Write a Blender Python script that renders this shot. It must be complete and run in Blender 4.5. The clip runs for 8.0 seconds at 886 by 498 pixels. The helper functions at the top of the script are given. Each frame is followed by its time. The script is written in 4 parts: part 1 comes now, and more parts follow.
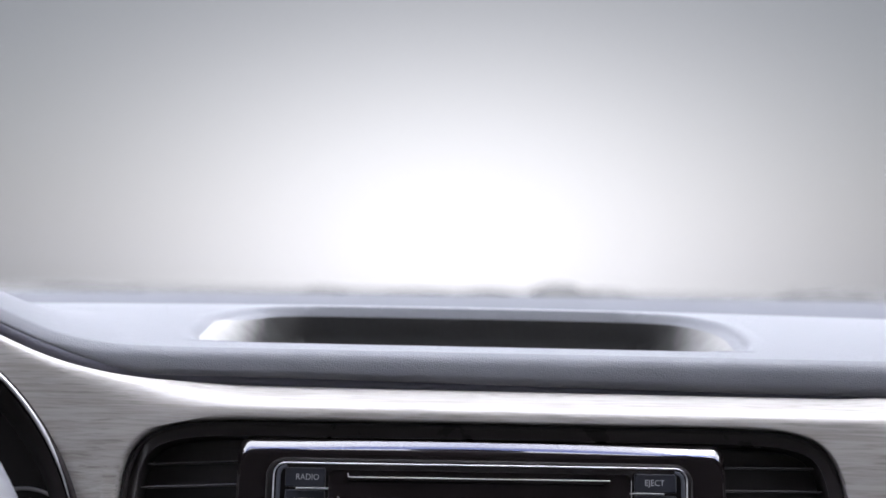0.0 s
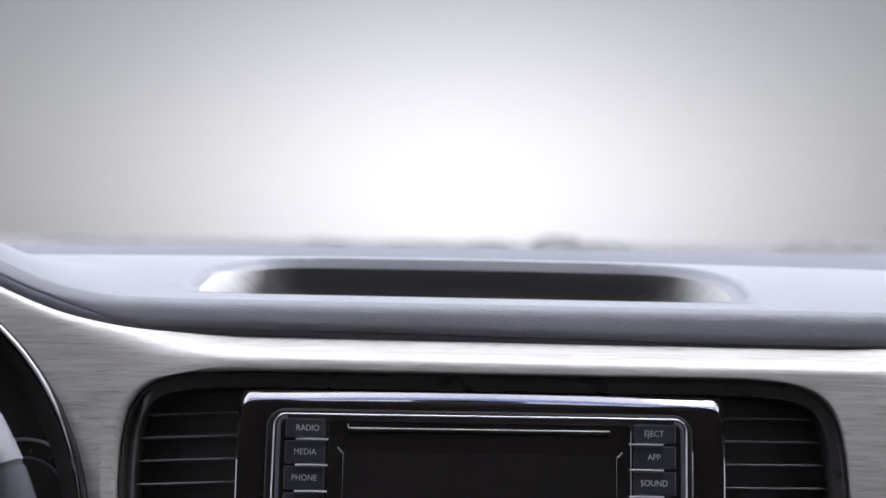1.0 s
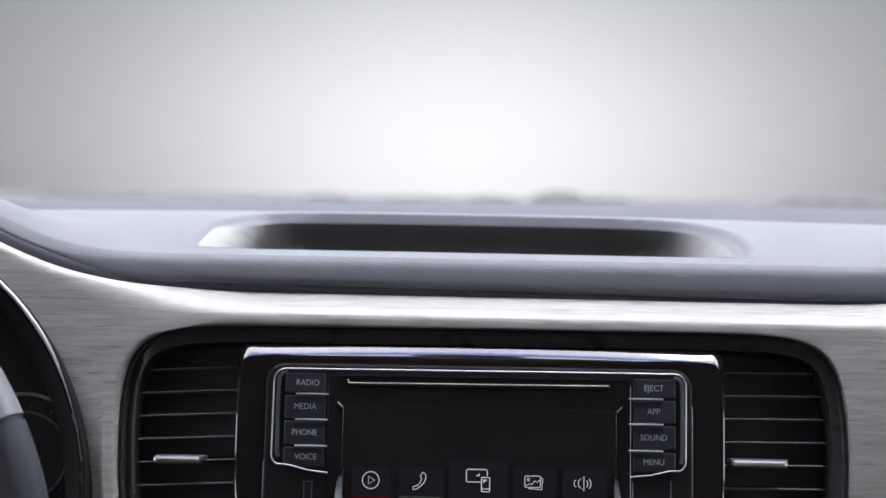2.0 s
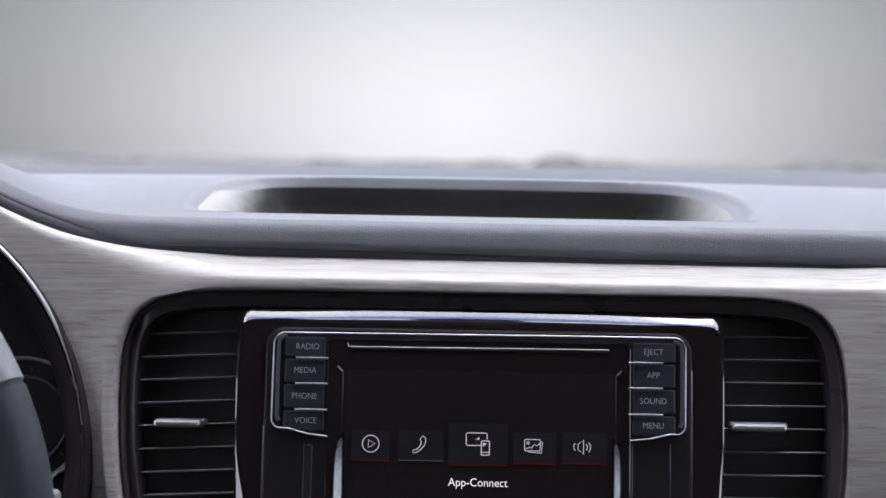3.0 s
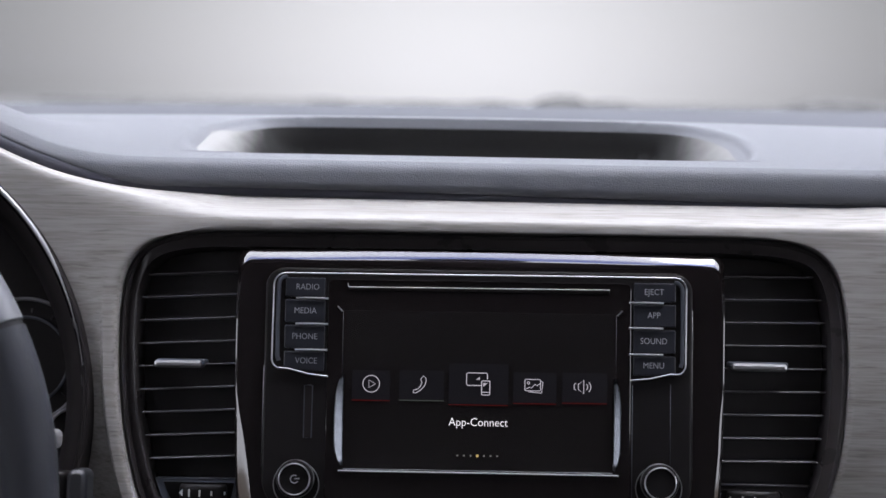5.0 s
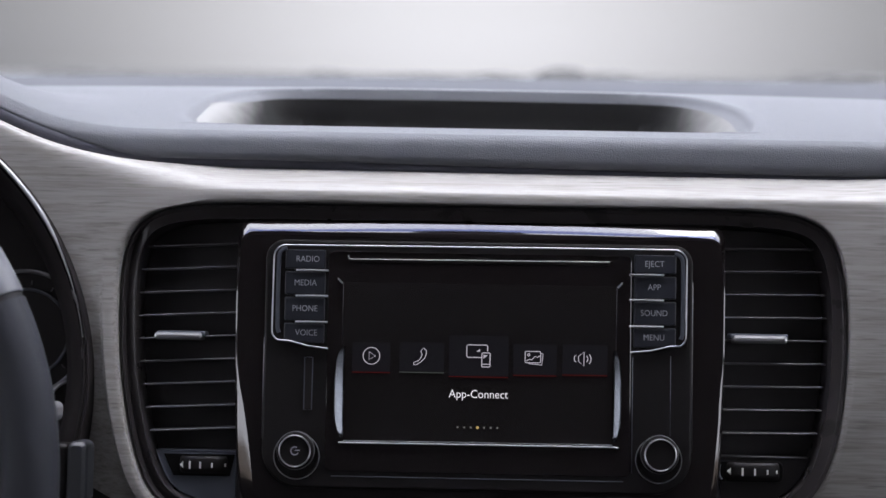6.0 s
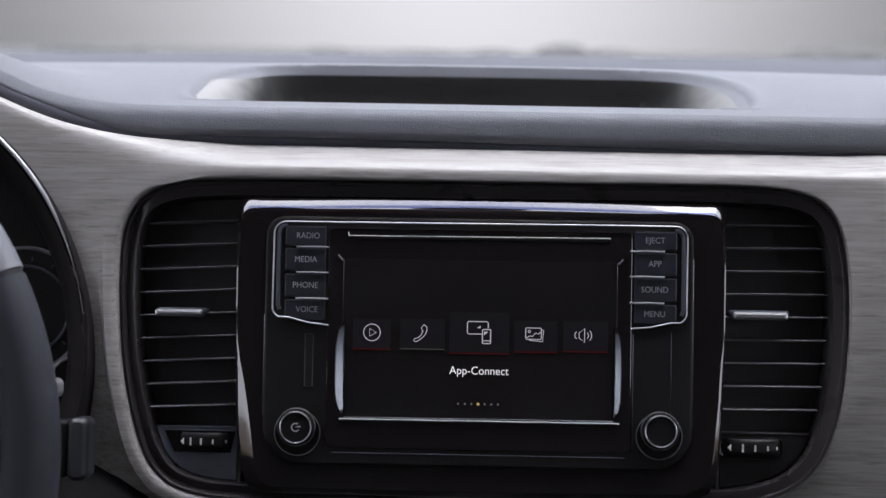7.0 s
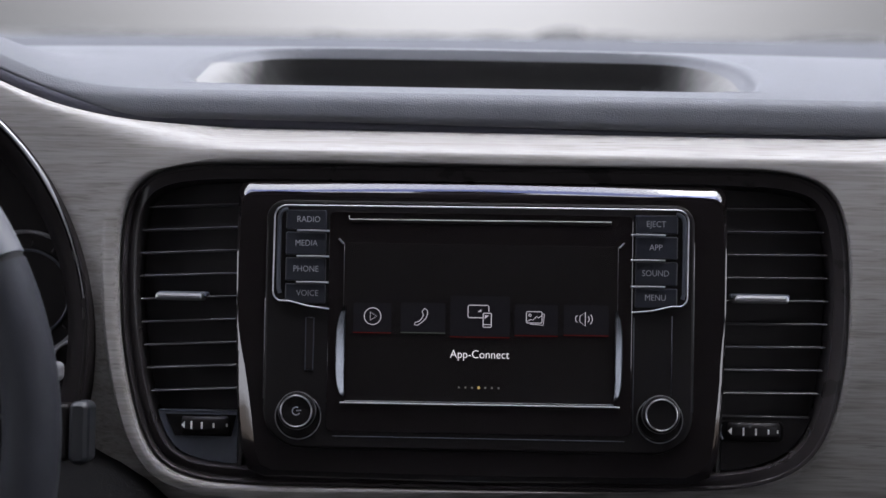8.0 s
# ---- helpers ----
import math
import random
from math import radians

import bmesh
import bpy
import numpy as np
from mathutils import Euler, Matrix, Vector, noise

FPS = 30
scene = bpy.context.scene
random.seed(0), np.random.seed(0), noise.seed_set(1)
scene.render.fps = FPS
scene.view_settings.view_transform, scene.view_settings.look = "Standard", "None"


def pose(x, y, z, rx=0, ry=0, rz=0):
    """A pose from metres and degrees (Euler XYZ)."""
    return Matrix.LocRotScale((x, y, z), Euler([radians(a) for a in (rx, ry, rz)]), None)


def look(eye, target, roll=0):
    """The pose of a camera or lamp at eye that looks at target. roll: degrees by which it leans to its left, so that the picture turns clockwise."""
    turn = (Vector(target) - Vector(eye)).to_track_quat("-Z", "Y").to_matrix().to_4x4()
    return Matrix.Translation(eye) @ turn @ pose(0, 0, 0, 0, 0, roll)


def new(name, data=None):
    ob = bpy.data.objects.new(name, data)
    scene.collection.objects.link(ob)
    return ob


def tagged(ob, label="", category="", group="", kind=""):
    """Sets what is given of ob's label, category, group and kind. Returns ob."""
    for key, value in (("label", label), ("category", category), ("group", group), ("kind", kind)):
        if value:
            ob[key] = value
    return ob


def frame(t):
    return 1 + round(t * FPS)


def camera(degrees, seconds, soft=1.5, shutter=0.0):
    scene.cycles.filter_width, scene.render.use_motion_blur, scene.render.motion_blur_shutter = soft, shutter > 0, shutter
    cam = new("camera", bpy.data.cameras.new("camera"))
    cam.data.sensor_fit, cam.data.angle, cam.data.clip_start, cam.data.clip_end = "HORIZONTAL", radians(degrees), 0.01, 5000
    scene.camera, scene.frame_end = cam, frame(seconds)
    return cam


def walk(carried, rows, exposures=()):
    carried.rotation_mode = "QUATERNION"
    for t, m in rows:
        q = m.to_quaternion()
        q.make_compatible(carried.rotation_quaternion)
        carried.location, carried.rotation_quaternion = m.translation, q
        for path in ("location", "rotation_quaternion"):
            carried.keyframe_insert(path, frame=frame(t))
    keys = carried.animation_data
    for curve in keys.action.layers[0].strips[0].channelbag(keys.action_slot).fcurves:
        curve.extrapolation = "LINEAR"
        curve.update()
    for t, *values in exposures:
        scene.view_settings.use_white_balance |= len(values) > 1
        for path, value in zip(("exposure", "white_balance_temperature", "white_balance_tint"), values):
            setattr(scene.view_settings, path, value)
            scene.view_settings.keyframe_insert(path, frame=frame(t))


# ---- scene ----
from mathutils.geometry import delaunay_2d_cdt

# ---- camera: a tripod head between the front seats, tilting slowly down ----
LENS = 33.56
cam = camera(LENS, 8.0, soft=1.5, shutter=0.5)
cam.data.dof.use_dof = True
cam.data.dof.focus_distance = 0.76
cam.data.dof.aperture_fstop = 7.5


def aim(eye, tilt, roll, turn):
    return Matrix.Translation(eye) @ pose(0, 0, 0, tilt, 0, turn) @ pose(0, 0, 0, 0, 0, roll)


ROWS = [
    (0.00, (-0.0012, -0.7543, 1.1006), 91.577, 0.918, 1.496),
    (0.25, (-0.0011, -0.7539, 1.1006), 91.105, 0.909, 1.497),
    (0.50, (-0.0009, -0.7534, 1.1005), 90.607, 0.901, 1.497),
    (0.75, (-0.0008, -0.7530, 1.1004), 90.144, 0.892, 1.498),
    (1.00, (-0.0007, -0.7526, 1.1003), 89.701, 0.884, 1.499),
    (1.25, (-0.0006, -0.7522, 1.1003), 89.213, 0.876, 1.499),
    (1.50, (-0.0005, -0.7518, 1.1002), 88.757, 0.868, 1.500),
    (1.75, (-0.0004, -0.7515, 1.1001), 88.357, 0.860, 1.501),
    (2.00, (-0.0003, -0.7511, 1.1000), 87.961, 0.852, 1.501),
    (2.25, (-0.0002, -0.7507, 1.1000), 87.588, 0.845, 1.502),
    (2.50, (-0.0001, -0.7504, 1.0999), 87.234, 0.838, 1.503),
    (2.75, (-0.0000, -0.7500, 1.0998), 86.898, 0.830, 1.503),
    (3.00, (0.0001, -0.7497, 1.0997), 86.569, 0.823, 1.504),
    (3.25, (0.0001, -0.7493, 1.0996), 86.271, 0.816, 1.505),
    (3.50, (0.0002, -0.7490, 1.0995), 85.998, 0.809, 1.505),
    (3.75, (0.0002, -0.7487, 1.0995), 85.682, 0.803, 1.506),
    (4.00, (0.0003, -0.7484, 1.0994), 85.379, 0.796, 1.507),
    (4.25, (0.0003, -0.7481, 1.0993), 85.113, 0.790, 1.508),
    (4.50, (0.0004, -0.7478, 1.0992), 84.835, 0.784, 1.508),
    (4.75, (0.0004, -0.7475, 1.0991), 84.553, 0.778, 1.509),
    (5.00, (0.0004, -0.7472, 1.0990), 84.276, 0.772, 1.510),
    (5.25, (0.0004, -0.7470, 1.0989), 84.001, 0.766, 1.510),
    (5.50, (0.0004, -0.7467, 1.0988), 83.731, 0.760, 1.511),
    (5.75, (0.0005, -0.7464, 1.0987), 83.466, 0.755, 1.512),
    (6.00, (0.0005, -0.7462, 1.0986), 83.206, 0.749, 1.512),
    (6.25, (0.0004, -0.7460, 1.0985), 82.966, 0.744, 1.513),
    (6.50, (0.0004, -0.7457, 1.0984), 82.747, 0.739, 1.514),
    (6.75, (0.0004, -0.7455, 1.0983), 82.521, 0.734, 1.514),
    (7.00, (0.0004, -0.7453, 1.0982), 82.314, 0.729, 1.515),
    (7.25, (0.0004, -0.7451, 1.0981), 82.145, 0.725, 1.516),
    (7.50, (0.0003, -0.7449, 1.0980), 81.987, 0.720, 1.516),
    (7.75, (0.0003, -0.7447, 1.0979), 81.838, 0.716, 1.517),
    (8.00, (0.0002, -0.7446, 1.0978), 81.700, 0.712, 1.518),
]
EXPOSURES = [(0.0, -0.16), (2.0, -0.30), (4.0, -0.42), (6.0, -0.53), (8.0, -0.63)]
walk(cam, [(t, aim(eye, tilt, roll, turn)) for t, eye, tilt, roll, turn in ROWS], EXPOSURES)

# ---- world and light: bright hazy sky with the sun low behind the haze ----
SUN_ELEVATION, SUN_TURN = radians(72), radians(77)
world = bpy.data.worlds.new("hazy_sky")
scene.world = world
world.use_nodes = True
wn, wl = world.node_tree.nodes, world.node_tree.links
wn.clear()
w_out = wn.new("ShaderNodeOutputWorld")
w_bg = wn.new("ShaderNodeBackground")
w_geo = wn.new("ShaderNodeTexCoord")
w_ramp = wn.new("ShaderNodeMath")       # glow of the sun behind the haze, widest along the horizon
w_ramp.operation = "MULTIPLY"
w_ramp.inputs[1].default_value = 1.04
w_off = wn.new("ShaderNodeVectorMath")
w_off.operation = "MULTIPLY_ADD"
w_off.inputs[1].default_value = (1 / 0.245, 0, 1 / 0.150)
w_off.inputs[2].default_value = (0.06, 0, -0.16)
w_len = wn.new("ShaderNodeVectorMath")
w_len.operation = "DOT_PRODUCT"
w_exp = wn.new("ShaderNodeMath")
w_exp.operation = "POWER"
w_exp.inputs[0].default_value = math.exp(-1)
w_front = wn.new("ShaderNodeMapRange")    # only ahead, where the sun is
w_front.inputs["From Min"].default_value = 0.2
w_front.inputs["From Max"].default_value = 0.8
w_glow = wn.new("ShaderNodeMath")
w_glow.operation = "MULTIPLY"
w_sep = wn.new("ShaderNodeSeparateXYZ")
w_up = wn.new("ShaderNodeMapRange")        # an overcast sky: brighter overhead than at the horizon, raised to light the cabin
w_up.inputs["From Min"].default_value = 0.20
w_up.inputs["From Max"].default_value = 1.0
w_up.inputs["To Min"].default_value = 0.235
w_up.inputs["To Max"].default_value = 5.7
w_sky = wn.new("ShaderNodeTexSky")
w_sky.sky_type = "NISHITA"
w_sky.sun_disc = False
w_sky.sun_elevation, w_sky.sun_rotation = SUN_ELEVATION, SUN_TURN
w_sky.dust_density, w_sky.air_density = 2.5, 1.5
w_scale = wn.new("ShaderNodeVectorMath")
w_scale.operation = "SCALE"
w_scale.inputs["Scale"].default_value = 0.014
w_tint = wn.new("ShaderNodeVectorMath")
w_tint.operation = "SCALE"
w_tint.inputs[0].default_value = (1.0, 0.978, 1.03)
w_add = wn.new("ShaderNodeVectorMath")
w_add.operation = "ADD"
wl.new(w_geo.outputs["Generated"], w_off.inputs[0])
wl.new(w_off.outputs["Vector"], w_len.inputs[0])
wl.new(w_off.outputs["Vector"], w_len.inputs[1])
wl.new(w_len.outputs["Value"], w_exp.inputs[1])
wl.new(w_sep.outputs["Y"], w_front.inputs["Value"])
wl.new(w_exp.outputs["Value"], w_glow.inputs[0])
wl.new(w_front.outputs["Result"], w_glow.inputs[1])
wl.new(w_glow.outputs["Value"], w_ramp.inputs[0])
wl.new(w_geo.outputs["Generated"], w_sep.inputs["Vector"])
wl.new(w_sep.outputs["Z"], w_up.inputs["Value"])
w_side = wn.new("ShaderNodeMapRange")      # raised to the sides and behind, out of view, for cabin light and reflections
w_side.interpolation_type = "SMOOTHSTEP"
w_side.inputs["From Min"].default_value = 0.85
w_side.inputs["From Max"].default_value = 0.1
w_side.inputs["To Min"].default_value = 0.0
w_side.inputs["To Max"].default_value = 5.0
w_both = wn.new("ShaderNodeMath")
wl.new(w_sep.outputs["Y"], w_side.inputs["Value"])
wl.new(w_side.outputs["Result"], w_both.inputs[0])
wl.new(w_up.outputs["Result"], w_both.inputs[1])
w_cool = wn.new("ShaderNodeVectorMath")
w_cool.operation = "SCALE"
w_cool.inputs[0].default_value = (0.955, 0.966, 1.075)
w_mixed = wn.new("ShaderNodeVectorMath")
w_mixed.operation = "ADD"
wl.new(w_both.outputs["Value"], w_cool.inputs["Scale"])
wl.new(w_ramp.outputs["Value"], w_tint.inputs["Scale"])
wl.new(w_sky.outputs["Color"], w_scale.inputs[0])
wl.new(w_tint.outputs["Vector"], w_mixed.inputs[0])
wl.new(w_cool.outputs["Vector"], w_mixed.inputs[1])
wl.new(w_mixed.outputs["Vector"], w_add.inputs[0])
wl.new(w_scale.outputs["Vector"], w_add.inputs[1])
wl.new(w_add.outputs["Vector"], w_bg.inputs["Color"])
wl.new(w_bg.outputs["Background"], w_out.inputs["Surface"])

sun = new("sun", bpy.data.lights.new("sun", "SUN"))
sun.data.energy, sun.data.angle, sun.data.color = 1.5, radians(22), (1.0, 0.99, 0.98)
sun.matrix_world = look((2.2, -0.5, 8.0), (0, 0, 1))


# ---- materials ----
def material(name, colour, rough=0.5, metal=0.0, vary=0.0, scale=30.0, bump=0.0, bump_scale=400.0, stretch=(1, 1, 1), coat=0.0, spec=0.5):
    m = bpy.data.materials.new(name)
    m.use_nodes = True
    nt = m.node_tree
    b = nt.nodes["Principled BSDF"]
    b.inputs["Base Color"].default_value = (*colour, 1)
    b.inputs["Roughness"].default_value = rough
    b.inputs["Metallic"].default_value = metal
    b.inputs["Coat Weight"].default_value = coat
    b.inputs["Coat Roughness"].default_value = 0.04
    b.inputs["Specular IOR Level"].default_value = spec
    if vary or bump:
        tc = nt.nodes.new("ShaderNodeTexCoord")
        mp = nt.nodes.new("ShaderNodeMapping")
        mp.inputs["Scale"].default_value = stretch
        nt.links.new(tc.outputs["Object"], mp.inputs["Vector"])
    if vary:
        big = nt.nodes.new("ShaderNodeTexNoise")
        big.inputs["Scale"].default_value = scale
        big.inputs["Detail"].default_value = 6
        nt.links.new(mp.outputs["Vector"], big.inputs["Vector"])
        mix = nt.nodes.new("ShaderNodeMix")
        mix.data_type = "RGBA"
        mix.inputs["A"].default_value = (*[c * (1 - vary) for c in colour], 1)
        mix.inputs["B"].default_value = (*[min(1, c * (1 + vary)) for c in colour], 1)
        nt.links.new(big.outputs["Fac"], mix.inputs["Factor"])
        nt.links.new(mix.outputs["Result"], b.inputs["Base Color"])
        rr = nt.nodes.new("ShaderNodeMapRange")
        rr.inputs["To Min"].default_value = max(0.02, rough * (1 - 0.5 * vary))
        rr.inputs["To Max"].default_value = min(1, rough * (1 + 0.5 * vary))
        nt.links.new(big.outputs["Fac"], rr.inputs["Value"])
        nt.links.new(rr.outputs["Result"], b.inputs["Roughness"])
    if bump:
        fine = nt.nodes.new("ShaderNodeTexNoise")
        fine.inputs["Scale"].default_value = bump_scale
        fine.inputs["Detail"].default_value = 3
        nt.links.new(mp.outputs["Vector"], fine.inputs["Vector"])
        bp = nt.nodes.new("ShaderNodeBump")
        bp.inputs["Strength"].default_value = bump
        bp.inputs["Distance"].default_value = 0.001
        nt.links.new(fine.outputs["Fac"], bp.inputs["Height"])
        nt.links.new(bp.outputs["Normal"], b.inputs["Normal"])
    return m


def leather_grain(name, colour, rough, size, depth, vary=0.12):
    """Moulded skin: cells with soft creases between them, over broad tone changes."""
    m = material(name, colour, rough, vary=vary, scale=14)
    nt = m.node_tree
    b = nt.nodes["Principled BSDF"]
    tc = nt.nodes.new("ShaderNodeTexCoord")
    cell = nt.nodes.new("ShaderNodeTexVoronoi")
    cell.feature = "DISTANCE_TO_EDGE"
    cell.inputs["Scale"].default_value = size
    warp = nt.nodes.new("ShaderNodeTexNoise")
    warp.inputs["Scale"].default_value = size * 0.6
    warp.inputs["Detail"].default_value = 4
    add = nt.nodes.new("ShaderNodeVectorMath")
    add.operation = "MULTIPLY_ADD"
    add.inputs[1].default_value = (0.6 / size,) * 3
    nt.links.new(tc.outputs["Object"], warp.inputs["Vector"])
    nt.links.new(warp.outputs["Color"], add.inputs[0])
    nt.links.new(tc.outputs["Object"], add.inputs[2])
    nt.links.new(add.outputs["Vector"], cell.inputs["Vector"])
    mr = nt.nodes.new("ShaderNodeMapRange")
    mr.interpolation_type = "SMOOTHSTEP"
    mr.inputs["From Max"].default_value = 0.16
    nt.links.new(cell.outputs["Distance"], mr.inputs["Value"])
    total = nt.nodes.new("ShaderNodeMath")
    total.operation = "ADD"
    nt.links.new(mr.outputs["Result"], total.inputs[0])
    nt.links.new(warp.outputs["Fac"], total.inputs[1])
    bp = nt.nodes.new("ShaderNodeBump")
    bp.inputs["Strength"].default_value = depth
    bp.inputs["Distance"].default_value = 0.0006
    b.inputs["Specular IOR Level"].default_value = 0.18
    nt.links.new(total.outputs["Value"], bp.inputs["Height"])
    nt.links.new(bp.outputs["Normal"], b.inputs["Normal"])
    return m


def wood_veneer(name, dark, light, rough):
    """Pale straight-grained veneer, the grain running across the car, in long irregular streaks."""
    m = material(name, light, rough, coat=0.08)
    nt = m.node_tree
    b = nt.nodes["Principled BSDF"]
    b.inputs["Coat Roughness"].default_value = 0.25
    tc = nt.nodes.new("ShaderNodeTexCoord")
    layers = []
    for stretch, size, detail in (((0.055, 1, 1), 620, 6), ((0.030, 1, 1), 150, 6), ((1, 1, 1), 9, 3), ((0.018, 1, 1), 1500, 3)):
        mp = nt.nodes.new("ShaderNodeMapping")
        mp.inputs["Scale"].default_value = stretch
        nz = nt.nodes.new("ShaderNodeTexNoise")
        nz.inputs["Scale"].default_value = size
        nz.inputs["Detail"].default_value = detail
        nz.inputs["Distortion"].default_value = 0.3
        nt.links.new(tc.outputs["Object"], mp.inputs["Vector"])
        nt.links.new(mp.outputs["Vector"], nz.inputs["Vector"])
        layers.append(nz)
    weights = (0.42, 0.30, 0.08, 0.20)
    total = None
    for nz, weight in zip(layers, weights):
        ma = nt.nodes.new("ShaderNodeMath")
        ma.operation = "MULTIPLY_ADD"
        ma.inputs[1].default_value = weight
        ma.inputs[2].default_value = 0.0
        nt.links.new(nz.outputs["Fac"], ma.inputs[0])
        if total:
            nt.links.new(total.outputs["Value"], ma.inputs[2])
        total = ma
    ramp = nt.nodes.new("ShaderNodeValToRGB")
    ramp.color_ramp.elements[0].position, ramp.color_ramp.elements[0].color = 0.36, (*dark, 1)
    ramp.color_ramp.elements[1].position, ramp.color_ramp.elements[1].color = 0.56, (*light, 1)
    nt.links.new(total.outputs["Value"], ramp.inputs["Fac"])
    # short dark pores along the grain
    mp = nt.nodes.new("ShaderNodeMapping")
    mp.inputs["Scale"].default_value = (0.075, 1, 1)
    pore = nt.nodes.new("ShaderNodeTexNoise")
    pore.inputs["Scale"].default_value = 620
    pore.inputs["Detail"].default_value = 2
    cut = nt.nodes.new("ShaderNodeMapRange")
    cut.inputs["From Min"].default_value = 0.57
    cut.inputs["From Max"].default_value = 0.74
    cut.inputs["To Max"].default_value = 0.55
    dim = nt.nodes.new("ShaderNodeMix")
    dim.data_type = "RGBA"
    dim.inputs["B"].default_value = (*[c * 0.55 for c in dark], 1)
    nt.links.new(tc.outputs["Object"], mp.inputs["Vector"])
    nt.links.new(mp.outputs["Vector"], pore.inputs["Vector"])
    nt.links.new(pore.outputs["Fac"], cut.inputs["Value"])
    nt.links.new(cut.outputs["Result"], dim.inputs["Factor"])
    nt.links.new(ramp.outputs["Color"], dim.inputs["A"])
    nt.links.new(dim.outputs["Result"], b.inputs["Base Color"])
    bp = nt.nodes.new("ShaderNodeBump")
    bp.inputs["Strength"].default_value = 0.06
    bp.inputs["Distance"].default_value = 0.0004
    nt.links.new(total.outputs["Value"], bp.inputs["Height"])
    nt.links.new(bp.outputs["Normal"], b.inputs["Normal"])
    return m


def shade_fade_rubber(name, liner_tone, lit_tone, left0, left1, right0, right1):
    """Black rubber mat; grey painted towards both ends imitates shade fading out."""
    m = material(name, liner_tone, 0.6, vary=0.2, scale=40, bump=0.1, bump_scale=900, spec=0.15)
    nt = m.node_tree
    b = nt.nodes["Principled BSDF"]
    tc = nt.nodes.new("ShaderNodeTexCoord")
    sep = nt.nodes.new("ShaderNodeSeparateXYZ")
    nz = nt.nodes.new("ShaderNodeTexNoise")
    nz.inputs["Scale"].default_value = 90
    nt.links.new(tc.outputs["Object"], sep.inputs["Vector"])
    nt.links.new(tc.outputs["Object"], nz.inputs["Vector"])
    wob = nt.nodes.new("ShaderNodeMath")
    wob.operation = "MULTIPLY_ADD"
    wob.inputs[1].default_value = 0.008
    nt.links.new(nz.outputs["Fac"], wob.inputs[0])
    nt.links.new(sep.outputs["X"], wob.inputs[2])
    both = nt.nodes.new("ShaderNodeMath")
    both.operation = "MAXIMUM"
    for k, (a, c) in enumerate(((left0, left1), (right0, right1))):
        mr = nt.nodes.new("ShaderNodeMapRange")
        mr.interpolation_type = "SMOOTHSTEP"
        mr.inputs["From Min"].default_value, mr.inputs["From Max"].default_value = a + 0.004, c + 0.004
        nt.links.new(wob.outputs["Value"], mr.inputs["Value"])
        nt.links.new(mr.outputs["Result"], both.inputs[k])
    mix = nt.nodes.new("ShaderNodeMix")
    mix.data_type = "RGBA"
    mix.inputs["A"].default_value, mix.inputs["B"].default_value = (*liner_tone, 1), (*lit_tone, 1)
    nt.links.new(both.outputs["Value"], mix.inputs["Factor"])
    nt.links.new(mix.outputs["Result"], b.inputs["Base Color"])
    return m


def glowing(name, colour, strength):
    m = material(name, (0.004, 0.004, 0.004), 0.15)
    b = m.node_tree.nodes["Principled BSDF"]
    b.inputs["Emission Color"].default_value = (*colour, 1)
    b.inputs["Emission Strength"].default_value = strength
    return m


M_PAD = leather_grain("soft_grey_dash_skin", (0.117, 0.121, 0.135), 0.5, 850, 0.35)
M_SHELF = material("slate_shelf_plastic", (0.058, 0.061, 0.071), 0.7, vary=0.12, scale=20, bump=0.15, bump_scale=700, spec=0.1)
M_LIP = material("dark_underside_lip", (0.070, 0.071, 0.088), 0.6, vary=0.2, scale=60, bump=0.1, spec=0.15)
# black also stands for shade in the tray, the paler ends for light
M_LINER = shade_fade_rubber("black_tray_rubber", (0.0032, 0.0030, 0.0031), (0.20, 0.198, 0.196), -0.135, -0.157, 0.116, 0.152)
M_WOOD = wood_veneer("pale_grey_veneer", (0.184, 0.169, 0.157), (0.306, 0.291, 0.278), 0.48)
M_PIANO = material("piano_black", (0.0095, 0.0076, 0.0079), 0.05, vary=0.15, scale=20, coat=1.0, spec=0.34)
M_PIANO.node_tree.nodes["Principled BSDF"].inputs["Coat IOR"].default_value = 1.62
M_VENTBLACK = material("satin_black_plastic", (0.030, 0.0265, 0.0275), 0.50, vary=0.25, scale=50, bump=0.12, bump_scale=1200)
M_RIMBLACK = material("satin_rim_black", (0.028, 0.0245, 0.0252), 0.28, vary=0.2, scale=40, spec=0.2)
M_SLAT = material("slat_plastic", (0.085, 0.081, 0.085), 0.42, vary=0.2, scale=60)
M_VENTGREY = material("slate_satin_plastic", (0.078, 0.085, 0.103), 0.38, vary=0.15, scale=50, bump=0.1, bump_scale=1500)
M_STALK = material("stalk_plastic", (0.013, 0.014, 0.017), 0.36, vary=0.15, scale=60, bump=0.08, bump_scale=1500)
M_CHAR = material("charcoal_plastic", (0.0092, 0.0080, 0.0083), 0.42, vary=0.15, scale=40, bump=0.08, bump_scale=1500, spec=0.2)
M_KEY = material("key_plastic", (0.018, 0.0195, 0.025), 0.33, vary=0.12, scale=60, bump=0.06, bump_scale=1800, spec=0.35)
M_CHROME = material("polished_chrome", (0.60, 0.60, 0.62), 0.28, 1.0, vary=0.04, scale=80)
M_SATIN = material("satin_chrome", (0.56, 0.56, 0.57), 0.34, 1.0, vary=0.06, scale=90)
M_STRIP = material("dark_polished_metal", (0.20, 0.215, 0.24), 0.10, 1.0, vary=0.03, scale=80)
M_INNER = material("slate_satin_metal", (0.13, 0.14, 0.165), 0.36, 0.8, vary=0.08, scale=90)
M_GLASS_BLACK = material("display_glass", (0.009, 0.008, 0.008), 0.10, vary=0.1, scale=15)
